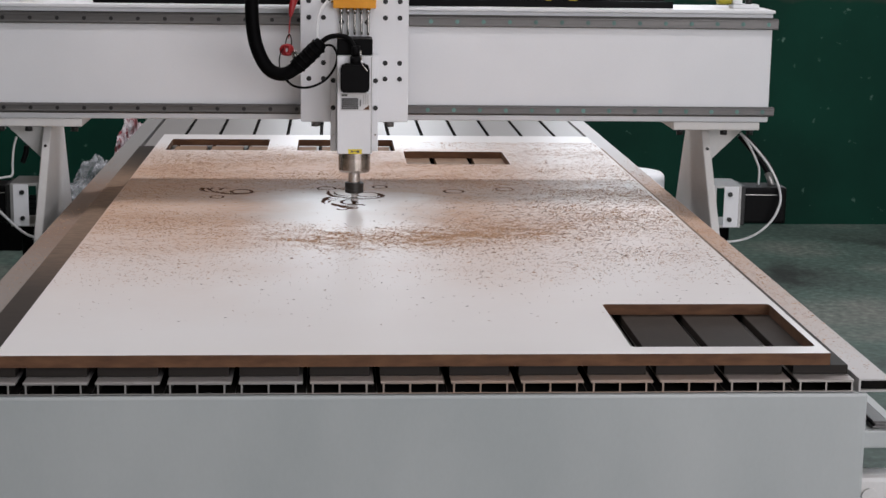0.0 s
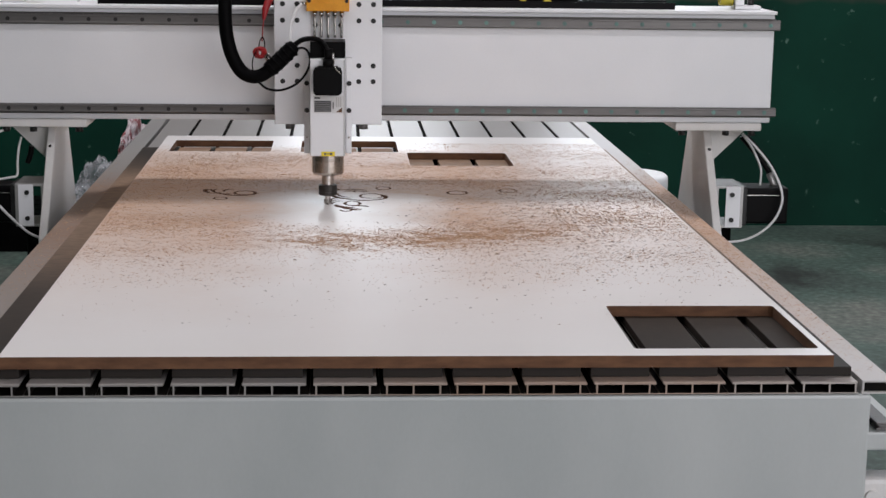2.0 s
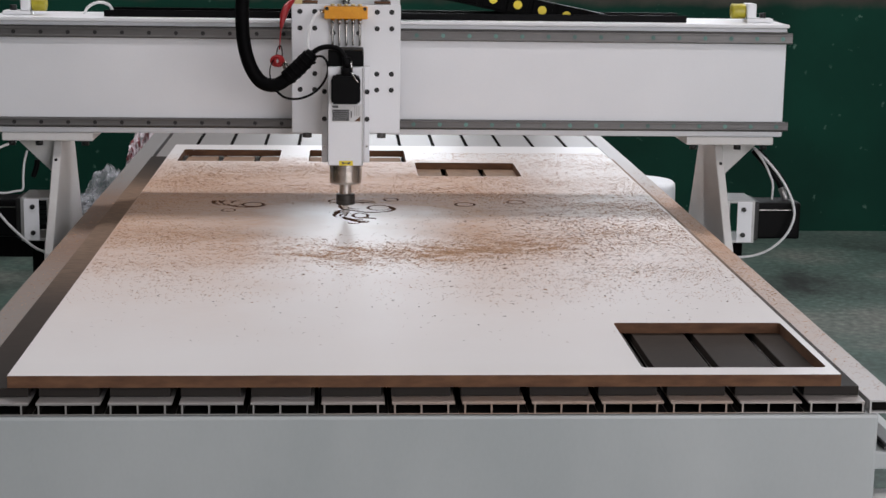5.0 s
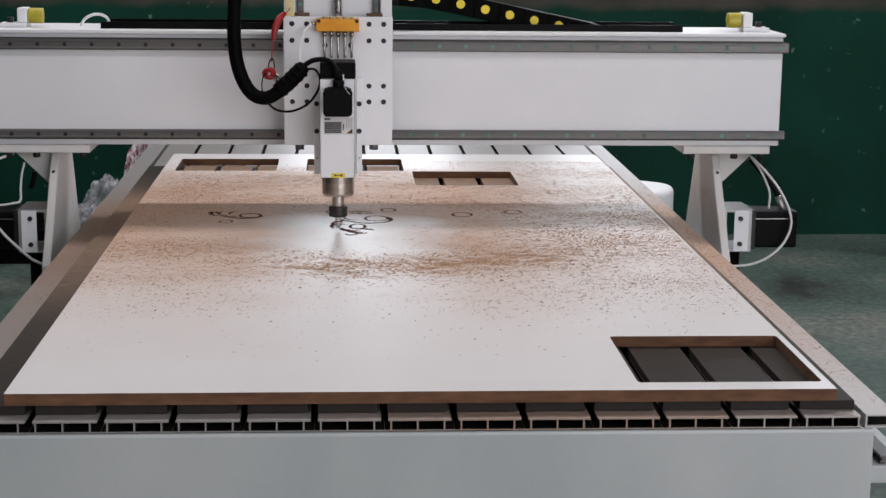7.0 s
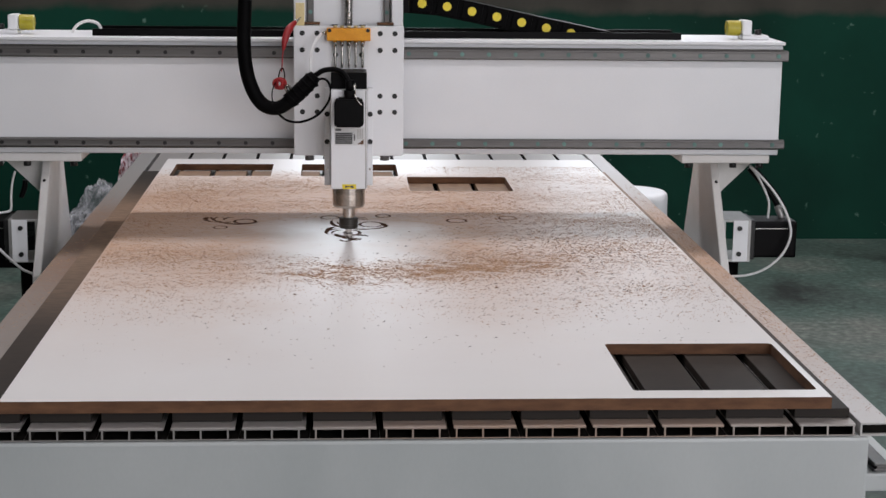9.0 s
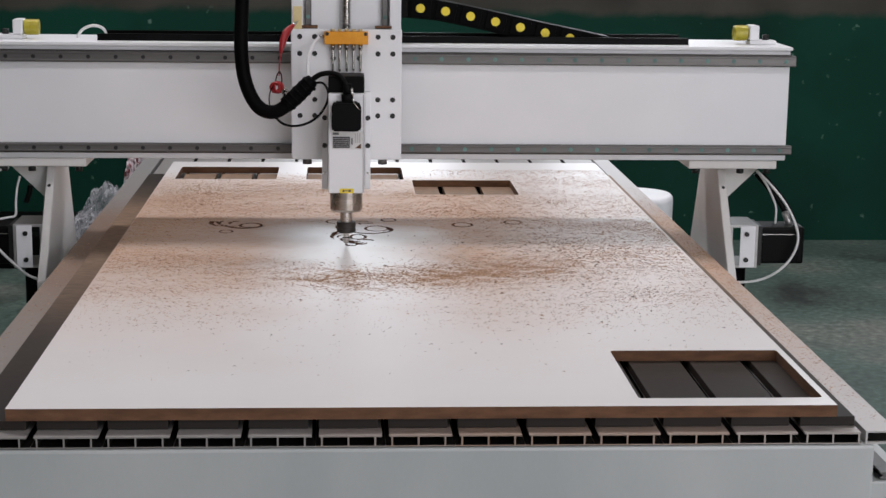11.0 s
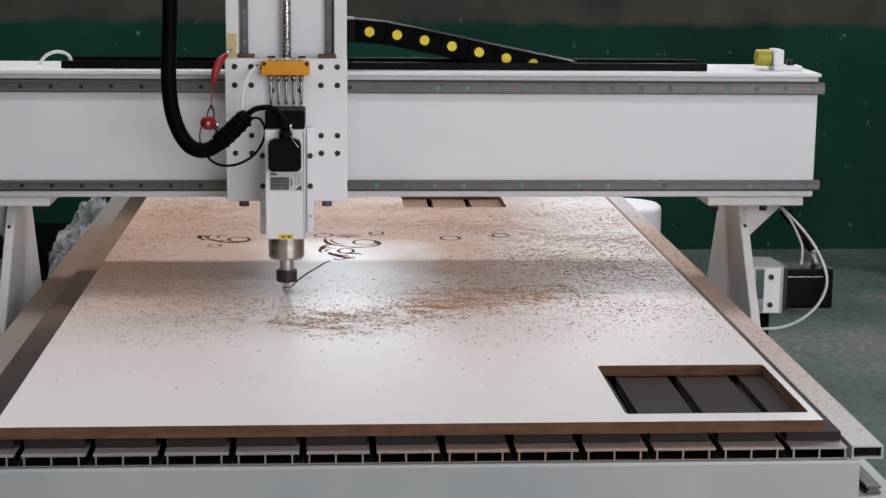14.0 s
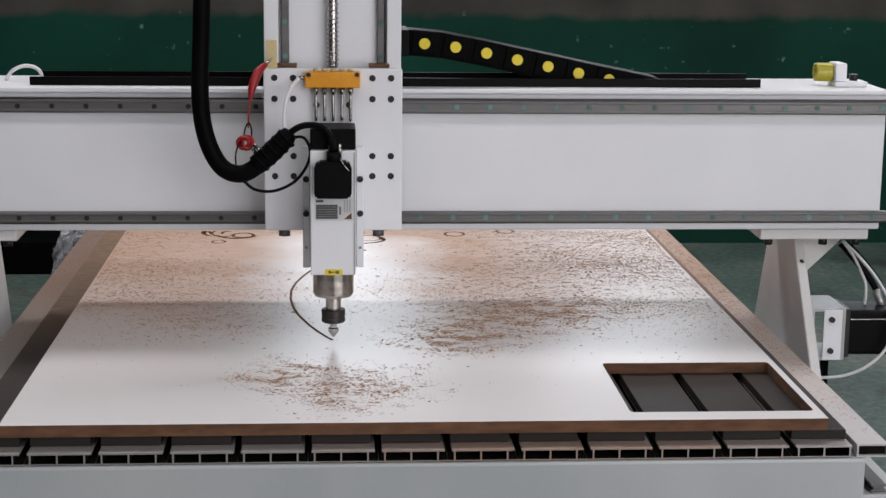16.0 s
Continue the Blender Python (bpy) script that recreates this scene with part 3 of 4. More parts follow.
def build_panel():
    zt, zb = 0.800, 0.782
    outer = [(0, 0), (1.22, 0), (1.22, 2.44), (0, 2.44)]
    holes = [rounded(*h) for h in HOLES]
    squares = [[(a, c), (b, c), (b, d), (a, d)] for a, b, c, d in PATCHES]
    bm = B()
    for loop in [outer] + holes + squares:
        vs = [bm.verts.new((x, y, zt)) for x, y in loop]
        for i in range(len(vs)):
            bm.edges.new((vs[i], vs[(i + 1) % len(vs)]))
    bmesh.ops.triangle_fill(bm, use_beauty=True, use_dissolve=False, edges=list(bm.edges), normal=(0, 0, 1))
    bm.normal_update()
    for f in bm.faces:
        f.material_index = 0
        if f.normal.z < 0:
            f.normal_flip()
    part("face", bm, LAMINATE, panel, "white melamine face with a film of sawdust")
    lines = stroke_lines()
    for q in PATCHES:
        bm = B()
        carved(bm, *q, zt, lines)
        part("carving", bm, (LAMINATE, MDF, GROOVE), panel, "brown scroll grooves cut through the white face")
    for nm, loop in [("outer_edge", outer)] + [("cutout_edge", h) for h in holes]:
        bm = B()
        a, b = [bm.verts.new((x, y, zt)) for x, y in loop], [bm.verts.new((x, y, zb)) for x, y in loop]
        for i in range(len(a)):
            k = (i + 1) % len(a)
            bm.faces.new((a[i], a[k], b[k], b[i]))
        part(nm, bm, MDF, panel, "raw brown fibreboard edge")


build_panel()

# ---- gantry: its space has the front rail plane at y = 0 ----
gantry = thing("gantry", "white steel gantry beam on two tapered legs with steel rails", "machine")


def mirrored(x):
    return 1.188 - x


def build_gantry():
    XL, XR = -0.311, 1.499
    bm = B()
    box(bm, XL, XR, 0.008, 0.215, 0.962, 1.214, 0.004)
    part("beam", bm, WHITE, gantry, "white painted box beam")
    bm = B()
    box(bm, XL, XR + 0.002, -0.004, 0.22, 1.2142, 1.222, 0.002)
    part("beam_cap", bm, WHITE, gantry)
    for z0, z1 in ((0.978, 0.998), (1.178, 1.202)):
        bm = B()
        prism(bm, [(0.008, z0), (-0.005, z0), (-0.0072, z0 + 0.0025), (-0.0072, z0 + 0.005), (-0.0066, z0 + 0.0065), (-0.0066, z1 - 0.0065), (-0.0072, z1 - 0.005), (-0.0072, z1 - 0.0025), (-0.005, z1), (0.008, z1)], "x", XL - 0.003, XR + 0.009)
        rail = part("guide_rail", bm, STEEL, gantry, "ground steel linear rail with teal bolt caps")
        cap = dark = None
        for i in range(30):
            x = XR - (0.0135 if z0 > 1.1 else 0.0185) - i * 0.0600
            if x < XL + 0.01:
                break
            at = (x, 0, (z0 + z1) / 2)
            if x > 0.55 and cap is None:
                cap = part("bolt_cap", rod(B(), (0, -0.0085, 0), (0, -0.004, 0), 0.0048, 12), TEAL, rail)
                cap.location = at
            elif x <= 0.55 and dark is None:
                dark = part("bolt_hole", rod(B(), (0, -0.0080, 0), (0, -0.004, 0), 0.0046, 12), HOLE, rail)
                dark.location = at
            else:
                same(cap if x > 0.55 else dark, rail, at)
    # thin dark bars standing for the shadow lines beside the rails
    for z in (1.2025, 0.9760):
        part("rail_seat", box(B(), XL, XR, -0.002, 0.0078, z, z + 0.0020), NUT, gantry)
    # chain tray on top of the beam
    bm = B()
    box(bm, -0.06, 1.270, 0.040, 0.046, 1.2222, 1.2375)
    box(bm, -0.06, 1.270, 0.046, 0.15, 1.2222, 1.226)
    box(bm, -0.06, 1.270, 0.150, 0.156, 1.2222, 1.2375)
    part("chain_tray", bm, BLACK, gantry, "black sheet-metal chain tray")
    # end stops
    for s in (0, 1):
        f = (lambda x: x) if s == 0 else mirrored
        bm = B()
        xs = sorted((f(1.416), f(1.478)))
        box(bm, xs[0], xs[1], 0.060, 0.110, 1.2222, 1.232, 0.002)
        xs = sorted((f(1.416), f(1.438)))
        box(bm, xs[0], xs[1], 0.060, 0.110, 1.2322, 1.266, 0.004)
        stop = part("end_stop", bm, WHITE, gantry, "white end stop bracket")
        part("buffer", rod(B(), (f(1.4155), 0.085, 1.2475), (f(1.383), 0.085, 1.2475), 0.0175, 20, bevel=0.003), OLIVE, stop, "yellowed polyurethane buffer")
        part("bolt", rod(B(), (f(1.458), 0.085, 1.232), (f(1.458), 0.085, 1.244), 0.008, 6), HOLE, stop)
    part("looped_cable", tube(B(), [(-0.117, 0.12, 1.2222), (-0.105, 0.12, 1.240), (-0.081, 0.12, 1.2495), (-0.058, 0.12, 1.243), (-0.050, 0.12, 1.224)], 0.0034, 8), CABLE, gantry, "white cable looped on the beam")
    # legs
    for s in (0, 1):
        f = (lambda x: x) if s == 0 else mirrored
        bm = B()
        x0, x1 = sorted((f(1.276), f(1.480)))
        box(bm, x0, x1, 0.010, 0.21, 0.9425, 0.9615, 0.003)
        part("top_plate", bm, LEGW, gantry)
        bm = B()
        x0, x1 = sorted((f(1.355), f(1.374)))
        prism(bm, [(0.075, 0.9425), (-0.100, 0.702), (-0.100, 0.52), (0.34, 0.52), (0.34, 0.700), (0.235, 0.9425)], "x", x0, x1)
        bmesh.ops.bevel(bm, geom=list(bm.edges), offset=0.002, segments=1, affect="EDGES")
        leg = part("gantry_leg", bm, LEGW, gantry, "white painted tapered leg, dusty at its foot")
        bm = B()
        prism(bm, [(f(1.3742), 0.942), (f(1.466), 0.942), (f(1.456), 0.930), (f(1.3742), 0.850)], "y", 0.090, 0.102)
        part("gusset", bm, LEGW, leg)
        part("screw", rod(B(), (f(1.365), 0.052, 0.895), (f(1.365), 0.034, 0.895), 0.0032, 10), HOLE, leg)
        for x in (1.296, 1.400, 1.462):
            part("bolt", rod(B(), (f(x), 0.03, 0.9425), (f(x), 0.03, 0.930), 0.0085, 12), HOLE, leg)
        # drive motor
        bm = B()
        for q in ((1.3745, 1.381, -0.012, 0.100, 0.715, 0.815), (1.432, 1.440, -0.012, 0.100, 0.715, 0.815), (1.381, 1.432, -0.012, 0.100, 0.809, 0.815), (1.381, 1.432, -0.012, 0.100, 0.715, 0.721)):
            a, b = sorted((f(q[0]), f(q[1])))
            box(bm, a, b, *q[2:], 0.001)
        brk = part("motor_bracket", bm, ALU, gantry, "bright aluminium motor bracket")
        a, b = sorted((f(1.398), f(1.4325)))
        part("bracket_cover", box(B(), a, b, -0.0155, -0.0125, 0.717, 0.813, 0.001), WHITE, brk)
        for z in (0.735, 0.795):
            part("screw", rod(B(), (f(1.412), -0.0155, z), (f(1.412), -0.021, z), 0.0055, 10), HOLE, brk)
        bm = B()
        a, b = sorted((f(1.4405), f(1.548)))
        box(bm, a, b, 0.0, 0.086, 0.722, 0.808, 0.006)
        mot = part("motor", bm, BLACK, gantry, "black stepper motor")
        a, b = sorted((f(1.530), f(1.552)))
        part("motor_end", box(B(), a, b, -0.0005, 0.0865, 0.7215, 0.8085, 0.007), BLACK, mot)
        a, b = sorted((f(1.4402), f(1.452)))
        part("motor_flange", box(B(), a, b, -0.0035, 0.0895, 0.7185, 0.8115, 0.003), HOLE, mot)
        a, b = sorted((f(1.453), f(1.529)))
        part("lamination_edge", box(B(), a, b, -0.0012, 0.0, 0.7905, 0.7925), CHROME, mot)
        part("gear_cover", rod(B(), (f(1.404), 0.03, 0.714), (f(1.404), 0.03, 0.62), 0.020, 16), RUBBER, gantry, "black pinion sleeve")
        # cables
        if s == 0:
            loop, lead, power = [(1.448, 0.06, 0.93), (1.474, 0.04, 0.904), (1.502, 0.01, 0.867), (1.522, -0.01, 0.827), (1.531, -0.02, 0.79), (1.524, -0.025, 0.758), (1.506, -0.025, 0.728), (1.476, -0.02, 0.701), (1.44, -0.01, 0.684), (1.398, 0.0, 0.678)], [(1.45, 0.07, 0.929), (1.473, 0.07, 0.899), (1.488, 0.06, 0.868), (1.495, 0.05, 0.843), (1.493, 0.045, 0.808)], [(1.453, 0.09, 0.92), (1.48, 0.085, 0.89), (1.506, 0.075, 0.858), (1.52, 0.065, 0.833), (1.529, 0.05, 0.804)]
        else:
            loop, lead, power = [(-0.197, -0.03, 0.693), (-0.22, -0.04, 0.707), (-0.251, -0.05, 0.739), (-0.28, -0.055, 0.772), (-0.316, -0.05, 0.822), (-0.336, -0.03, 0.876), (-0.304, 0.0, 0.922), (-0.267, 0.04, 0.936)], [(-0.244, 0.05, 0.914), (-0.251, 0.05, 0.888), (-0.255, 0.05, 0.855), (-0.257, 0.05, 0.825), (-0.274, 0.05, 0.819), (-0.306, 0.05, 0.815), (-0.337, 0.05, 0.823)], [(-0.227, 0.08, 0.889), (-0.23, 0.08, 0.87), (-0.238, 0.08, 0.849)]
        part("motor_cable", tube(B(), loop, 0.0030, 8), CABLE, gantry, "thin white looped cable")
        part("sensor_cable", tube(B(), lead, 0.0027, 8), CABLE, gantry, "thin white cable")
        braid = part("power_cable", tube(B(), power, 0.0062, 10), BLACK, gantry, "black braided motor cable")
        if s == 0:
            part("connector", tube(B(), power[-2:], [0.0085, 0.0075], 10, 2), ALU, braid, "grey cable connector")
            part("second_lead", tube(B(), [(x + 0.012, y - 0.01, z + 0.004) for x, y, z in power], 0.0030, 8), RUBBER, braid)


build_gantry()

# ---- cross slide: its space has x = 0 at the tool axis and y = 0 at the rail plane ----
slide = thing("cross_slide", "white vertical slide column with ball screw and rails", "machine")


def build_slide():
    bm = B()
    box(bm, -0.119, 0.119, -0.052, -0.022, 0.99, 1.62, 0.003)
    part("column", bm, WHITE, slide, "white back plate of the vertical axis")
    for x0, x1 in ((-0.119, -0.094), (0.094, 0.119)):
        part("column_side", box(B(), x0, x1, -0.075, -0.0525, 0.99, 1.62, 0.002), WHITE, slide)
    for x in (-0.090, 0.077):
        bm = B()
        prism(bm, [(x, -0.0522), (x, -0.062), (x + 0.002, -0.066), (x + 0.012, -0.066), (x + 0.014, -0.062), (x + 0.014, -0.0522)], "z", 1.0, 1.60)
        rail = part("guide_rail", bm, STEEL, slide, "upright steel linear rail")
        for z in (1.285, 1.345, 1.405):
            part("bolt_cap", rod(B(), (x + 0.007, -0.0675, z), (x + 0.007, -0.065, z), 0.0045, 12), TEAL, rail)
    bm = B()
    n, turns = 12, 44
    rod(bm, (0, -0.068, 1.0), (0, -0.068, 1.62), 0.0085, 16)
    screw = part("ball_screw", bm, CHROME, slide, "bright steel ball screw")
    bm = B()
    pts = [(0.0088 * math.cos(i * 2 * math.pi / n), -0.068 + 0.0088 * math.sin(i * 2 * math.pi / n), 1.16 + i * 0.008 / n) for i in range(n * turns)]
    tube(bm, pts, 0.0021, 5, 1)
    part("thread", bm, CHROME, screw)
    for x in (-0.030, 0.030):
        part("bearing_bolt", rod(B(), (x, -0.062, 1.20), (x, -0.062, 1.2575), 0.008, 10), HOLE, slide)
    for z0 in (0.974, 1.177):
        for x in (-0.095, 0.035):
            part("bearing_block", box(B(), x, x + 0.06, -0.022, -0.009, z0, z0 + 0.030, 0.002), STEEL, slide)
    # drag chain from the slide down into the tray
    line = [(0.128, 1.301), (0.20, 1.295), (0.28, 1.280), (0.36, 1.263), (0.44, 1.246), (0.52, 1.230), (0.60, 1.2135)]
    chain = part("drag_chain", B(), RUBBER, slide, "black drag chain with yellow link pins")
    bm = B()
    seg = []
    for i in range(len(line) - 1):
        for k in range(3):
            u = k / 3
            seg.append((line[i][0] * (1 - u) + line[i + 1][0] * u, line[i][1] * (1 - u) + line[i + 1][1] * u))
    seg.append(line[-1])
    half = 0.0235
    top = [(x, max(z + half, 1.2290)) for x, z in seg]
    prism(bm, top + [(x, max(z - half, 1.2268)) for x, z in reversed(seg)], "y", 0.062, 0.134)
    bm.to_mesh(chain.data)
    bm.free()
    for i in range(11):
        x = 0.137 + i * 0.0568
        z = np.interp(x + 0.02, [p[0] for p in line], [p[1] for p in line])
        s = math.atan2(np.interp(x + 0.04, [p[0] for p in line], [p[1] for p in line]) - z, 0.02)
        bm = box(B(), -0.0235, 0.0235, 0.0585, 0.062, -0.021, 0.021, 0.004)
        if x < 0.49:
            lk = part("link", bm, RUBBER, chain)
            lk.location, lk.rotation_euler = (x + 0.03, 0, z), (0, -s, 0)
            part("pin", rod(B(), (0, 0.056, 0), (0, 0.0585, 0), 0.0100, 20), YELLOW, lk, "round yellow link pin")
    part("chain_end", box(B(), 0.1195, 0.135, 0.0, 0.12, 1.28, 1.327, 0.002), BLACK, slide)
    part("chain_arm", box(B(), 0.060, 0.1192, -0.0215, 0.10, 1.285, 1.322, 0.002), WHITE, slide)


build_slide()

# ---- spindle head: its space has the tool axis at x = 0 and y = -0.186, the cut at z = 0.80 ----
head = thing("spindle_head", "white square routing spindle on a drilled white plate", "machine")
AX = -0.186


def build_head():
    bm = B()
    box(bm, -0.1185, 0.1195, -0.125, -0.107, 0.972, 1.2535, 0.0025)
    plate = part("face_plate", bm, WHITE, head, "white plate with rows of black screws")
    scr = None
    for x, z in [(sx * a, z) for sx in (-1, 1) for a in (0.100, 0.068) for z in (1.238, 1.202, 1.103, 1.068)] + [(-0.028, 1.192), (0.028, 1.192)]:
        if scr is None:
            scr = part("screw", rod(B(), (0, -0.1262, 0), (0, -0.121, 0), 0.0056, 14), HOLE, plate)
            scr.location = (x, 0, z)
        else:
            same(scr, plate, (x, 0, z))
    for x in (-0.098, 0.062):
        for z0 in (0.976, 1.215):
            part("slide_block", box(B(), x, x + 0.036, -0.107, -0.080, z0, z0 + 0.040, 0.002), STEEL, head)
        part("wiper", box(B(), x, x + 0.036, -0.1065, -0.075, 1.2555, 1.2595, 0.001), MDF, head, "brown rail wiper")
    for x in (-0.085, 0.079):
        part("foot_bolt", rod(B(), (x, -0.112, 0.972), (x, -0.112, 0.9610), 0.0112, 6), STEEL, head)
    # spindle carrier and body
    bm = B()
    box(bm, -0.0525, 0.0525, -0.138, -0.1255, 0.910, 1.122, 0.0015)
    for x0, x1 in ((-0.0525, -0.040), (0.040, 0.0525)):
        box(bm, x0, x1, -0.146, -0.138, 0.910, 1.122, 0.0015)
    carrier = part("carrier", bm, WHITE, head, "white flanged spindle carrier")
    for x in (-0.0465, 0.0465):
        for z, r in ((1.066, 0.0055), (1.006, 0.0055), (0.946, 0.0025)):
            part("screw", rod(B(), (x, -0.149, z), (x, -0.146, z), r, 12), HOLE if r > 0.003 else CHROME, carrier)
    bm = B()
    box(bm, -0.038, 0.038, -0.236, -0.1385, 0.916, 1.128, 0.003)
    body = part("spindle_body", bm, WHITE, head, "white square air-cooled spindle housing")
    # bright aluminium sliver that stands for the highlight on the housing's right edge
    bm = B()
    box(bm, 0.0345, 0.0365, -0.2368, -0.2362, 0.918, 1.126)
    part("edge_groove", bm, ALU, body)
    bm = B()
    box(bm, -0.038, 0.038, -0.225, -0.1385, 1.1285, 1.163, 0.003)
    part("fan_cowl", bm, BLACK, head, "black fan cowl")
    bm = B()
    prism(bm, [(-0.029, 1.051), (0.027, 1.051), (0.031, 1.056), (0.031, 1.105), (0.024, 1.113), (-0.024, 1.113), (-0.031, 1.105), (-0.031, 1.056)], "y", -0.262, -0.2365)
    bmesh.ops.bevel(bm, geom=list(bm.edges), offset=0.003, segments=2, affect="EDGES")
    tb = part("terminal_box", bm, BLACK, head, "black terminal box")
    bm = B()
    rod(bm, (0.002, -0.249, 1.113), (0.002, -0.249, 1.128), 0.0125, 16)
    rod(bm, (0.002, -0.249, 1.128), (0.002, -0.249, 1.150), 0.0095, 8)
    part("cable_gland", bm, BLACK, tb)
    part("gland_ring", rod(B(), (0.0115, -0.252, 1.119), (0.0115, -0.252, 1.142), 0.0035, 10), CHROME, tb)
    bm = B()
    tube(bm, [(0.012, -0.256, 1.119), (0.017, -0.264, 1.110), (0.027, -0.264, 1.098)], 0.0012, 6)
    part("tether", bm, CHROME, tb)
    # rating plate and warning marks
    bm = box(B(), -0.031, 0.034, -0.2368, -0.2362, 1.010, 1.0485)
    lab = part("rating_plate", bm, PAPER, body, "printed silver rating plate")
    bm = B()
    for i in range(6):
        box(bm, -0.0285, 0.0075, -0.2374, -0.2369, 1.013 + i * 0.0041, 1.0167 + i * 0.0041)
    box(bm, -0.0285, -0.016, -0.2374, -0.2369, 1.041, 1.0455)
    box(bm, 0.0105, 0.0130, -0.2374, -0.2369, 1.020, 1.034)
    part("print", bm, PRINT, lab)
    bm = B()
    for i in range(3):
        box(bm, 0.018 + i * 0.0045, 0.0203 + i * 0.0045, -0.2374, -0.2369, 1.024, 1.045)
    part("fine_print", bm, ALU, lab)
    part("warning_triangle", prism(B(), [(0.018, 1.0125), (0.031, 1.0125), (0.031, 1.023)], "y", -0.2374, -0.2369), MDF, lab)
    bm = box(B(), -0.014, 0.0155, -0.2369, -0.2363, 0.9165, 0.9265)
    yl = part("arrow_label", bm, YELLOW, body, "yellow turning-direction label")
    bm = prism(B(), [(-0.009, 0.9195), (-0.005, 0.9195), (-0.003, 0.9208), (0.004, 0.9208), (0.006, 0.919), (0.011, 0.9195), (0.009, 0.9215), (0.011, 0.9238), (0.006, 0.9242), (0.004, 0.9225), (-0.003, 0.9225), (-0.005, 0.924), (-0.009, 0.924), (-0.007, 0.9218)], "y", -0.2375, -0.2370)
    part("arrow", bm, PRINT, yl)
    # nose, collet nut and bit
    turned_nose = turned(B(), 0, AX, [(0.034, 0.9158), (0.0348, 0.914), (0.0348, 0.876), (0.0325, 0.871), (0.020, 0.868)], 40)
    part("nose", turned_nose, SPIN, head, "brushed steel spindle nose")
    part("shaft", turned(B(), 0, AX, [(0.0132, 0.8678), (0.0132, 0.847)], 24), CHROME, head)
    part("collet_nut", turned(B(), 0, AX, [(0.0185, 0.8465), (0.0205, 0.8455), (0.0205, 0.835), (0.0198, 0.834), (0.0198, 0.832), (0.0205, 0.831), (0.0205, 0.825), (0.0185, 0.8235), (0.008, 0.8225)], 24), NUT, head, "blackened collet nut")
    part("router_bit", turned(B(), 0, AX, [(0.0062, 0.8223), (0.0062, 0.813), (0.009, 0.812), (0.009, 0.806), (0.0015, 0.7965)], 16), CHROME, head, "bright V-groove bit")
    # lubrication manifold
    bm = B()
    box(bm, -0.047, 0.047, -0.150, -0.1255, 1.2235, 1.2505, 0.002)
    mani = part("oil_manifold", bm, ORANGE, head, "orange lubrication manifold")
    for x in (-0.041, 0.041):
        part("screw", rod(B(), (x, -0.1525, 1.246), (x, -0.150, 1.246), 0.004, 10), HOLE, mani)
    for i in range(5):
        x = -0.029 + i * 0.0148
        part("fitting", rod(B(), (x, -0.137, 1.2232), (x, -0.137, 1.2125), 0.0048, 8), CHROME, mani)
        part("oil_pipe", tube(B(), [(x, -0.137, 1.213), (x, -0.137, 1.19), (x, -0.136, 1.165)], 0.0030, 8, 3), CHROME, mani)
        part("top_fitting", rod(B(), (x, -0.137, 1.2507), (x, -0.137, 1.2555), 0.0045, 8), BRASS, mani)
    part("inlet", rod(B(), (-0.0473, -0.137, 1.239), (-0.058, -0.137, 1.239), 0.0042, 8), CHROME, mani)
    # hose and cables
    hose = [(-0.212, -0.14, 1.56), (-0.216, -0.16, 1.42), (-0.218, -0.18, 1.32), (-0.2205, -0.20, 1.215), (-0.211, -0.205, 1.145), (-0.186, -0.21, 1.097), (-0.152, -0.215, 1.086), (-0.118, -0.215, 1.106), (-0.096, -0.215, 1.128)]
    hz = part("hose", tube(B(), hose, 0.0148, 16, 8), RUBBER, head, "thick black corrugated cable hose")
    bm = B()
    tube(bm, [(-0.128, -0.215, 1.100), (-0.105, -0.215, 1.120), (-0.080, -0.215, 1.145), (-0.070, -0.215, 1.156)], [0.0172, 0.0178, 0.017, 0.012], 14, 4)
    for k in range(5):
        u = k / 4
        c = Vector((-0.122 + 0.042 * u, -0.215, 1.104 + 0.040 * u))
        tube(bm, [c, c + Vector((0.004, 0, 0.0038))], 0.0185, 14, 2)
    part("tape_wrap", bm, RUBBER, hz, "black tape wrapped round the hose end")
    part("spindle_cable", tube(B(), [(-0.078, -0.215, 1.150), (-0.055, -0.22, 1.166), (-0.030, -0.228, 1.1695), (-0.012, -0.236, 1.163), (0.0, -0.247, 1.146)], 0.0056, 10), BLACK, head, "black spindle cable")
    part("loop_cable", tube(B(), [(-0.074, -0.215, 1.145), (-0.050, -0.218, 1.148), (-0.038, -0.222, 1.128), (-0.044, -0.224, 1.100), (-0.066, -0.226, 1.073), (-0.100, -0.226, 1.0585), (-0.132, -0.226, 1.062), (-0.154, -0.224, 1.082)], 0.0026, 8), BLACK, head, "thin black looped wire")
    part("oil_hose", tube(B(), [(-0.079, -0.215, 1.155), (-0.081, -0.20, 1.175), (-0.079, -0.18, 1.200), (-0.070, -0.155, 1.225), (-0.057, -0.137, 1.239)], 0.0034, 10), CABLE, head, "white oil hose")
    # tool-setting clip on its wire
    part("brass_strip", box(B(), -0.114, -0.095, -0.1195, -0.117, 1.2537, 1.302, 0.0005), BRASS, head, "pale brass setting strip")
    bm = B()
    tube(bm, [(-0.139, -0.17, 1.205), (-0.135, -0.165, 1.228), (-0.126, -0.155, 1.250), (-0.113, -0.14, 1.263)], [0.003, 0.0075, 0.008, 0.004], 10)
    clip = part("clip", bm, RED, head, "red insulated crocodile clip")
    bm = B()
    tube(bm, [(-0.114, -0.141, 1.262), (-0.103, -0.128, 1.272)], [0.004, 0.001], 8, 2)
    part("jaw", bm, CHROME, clip)
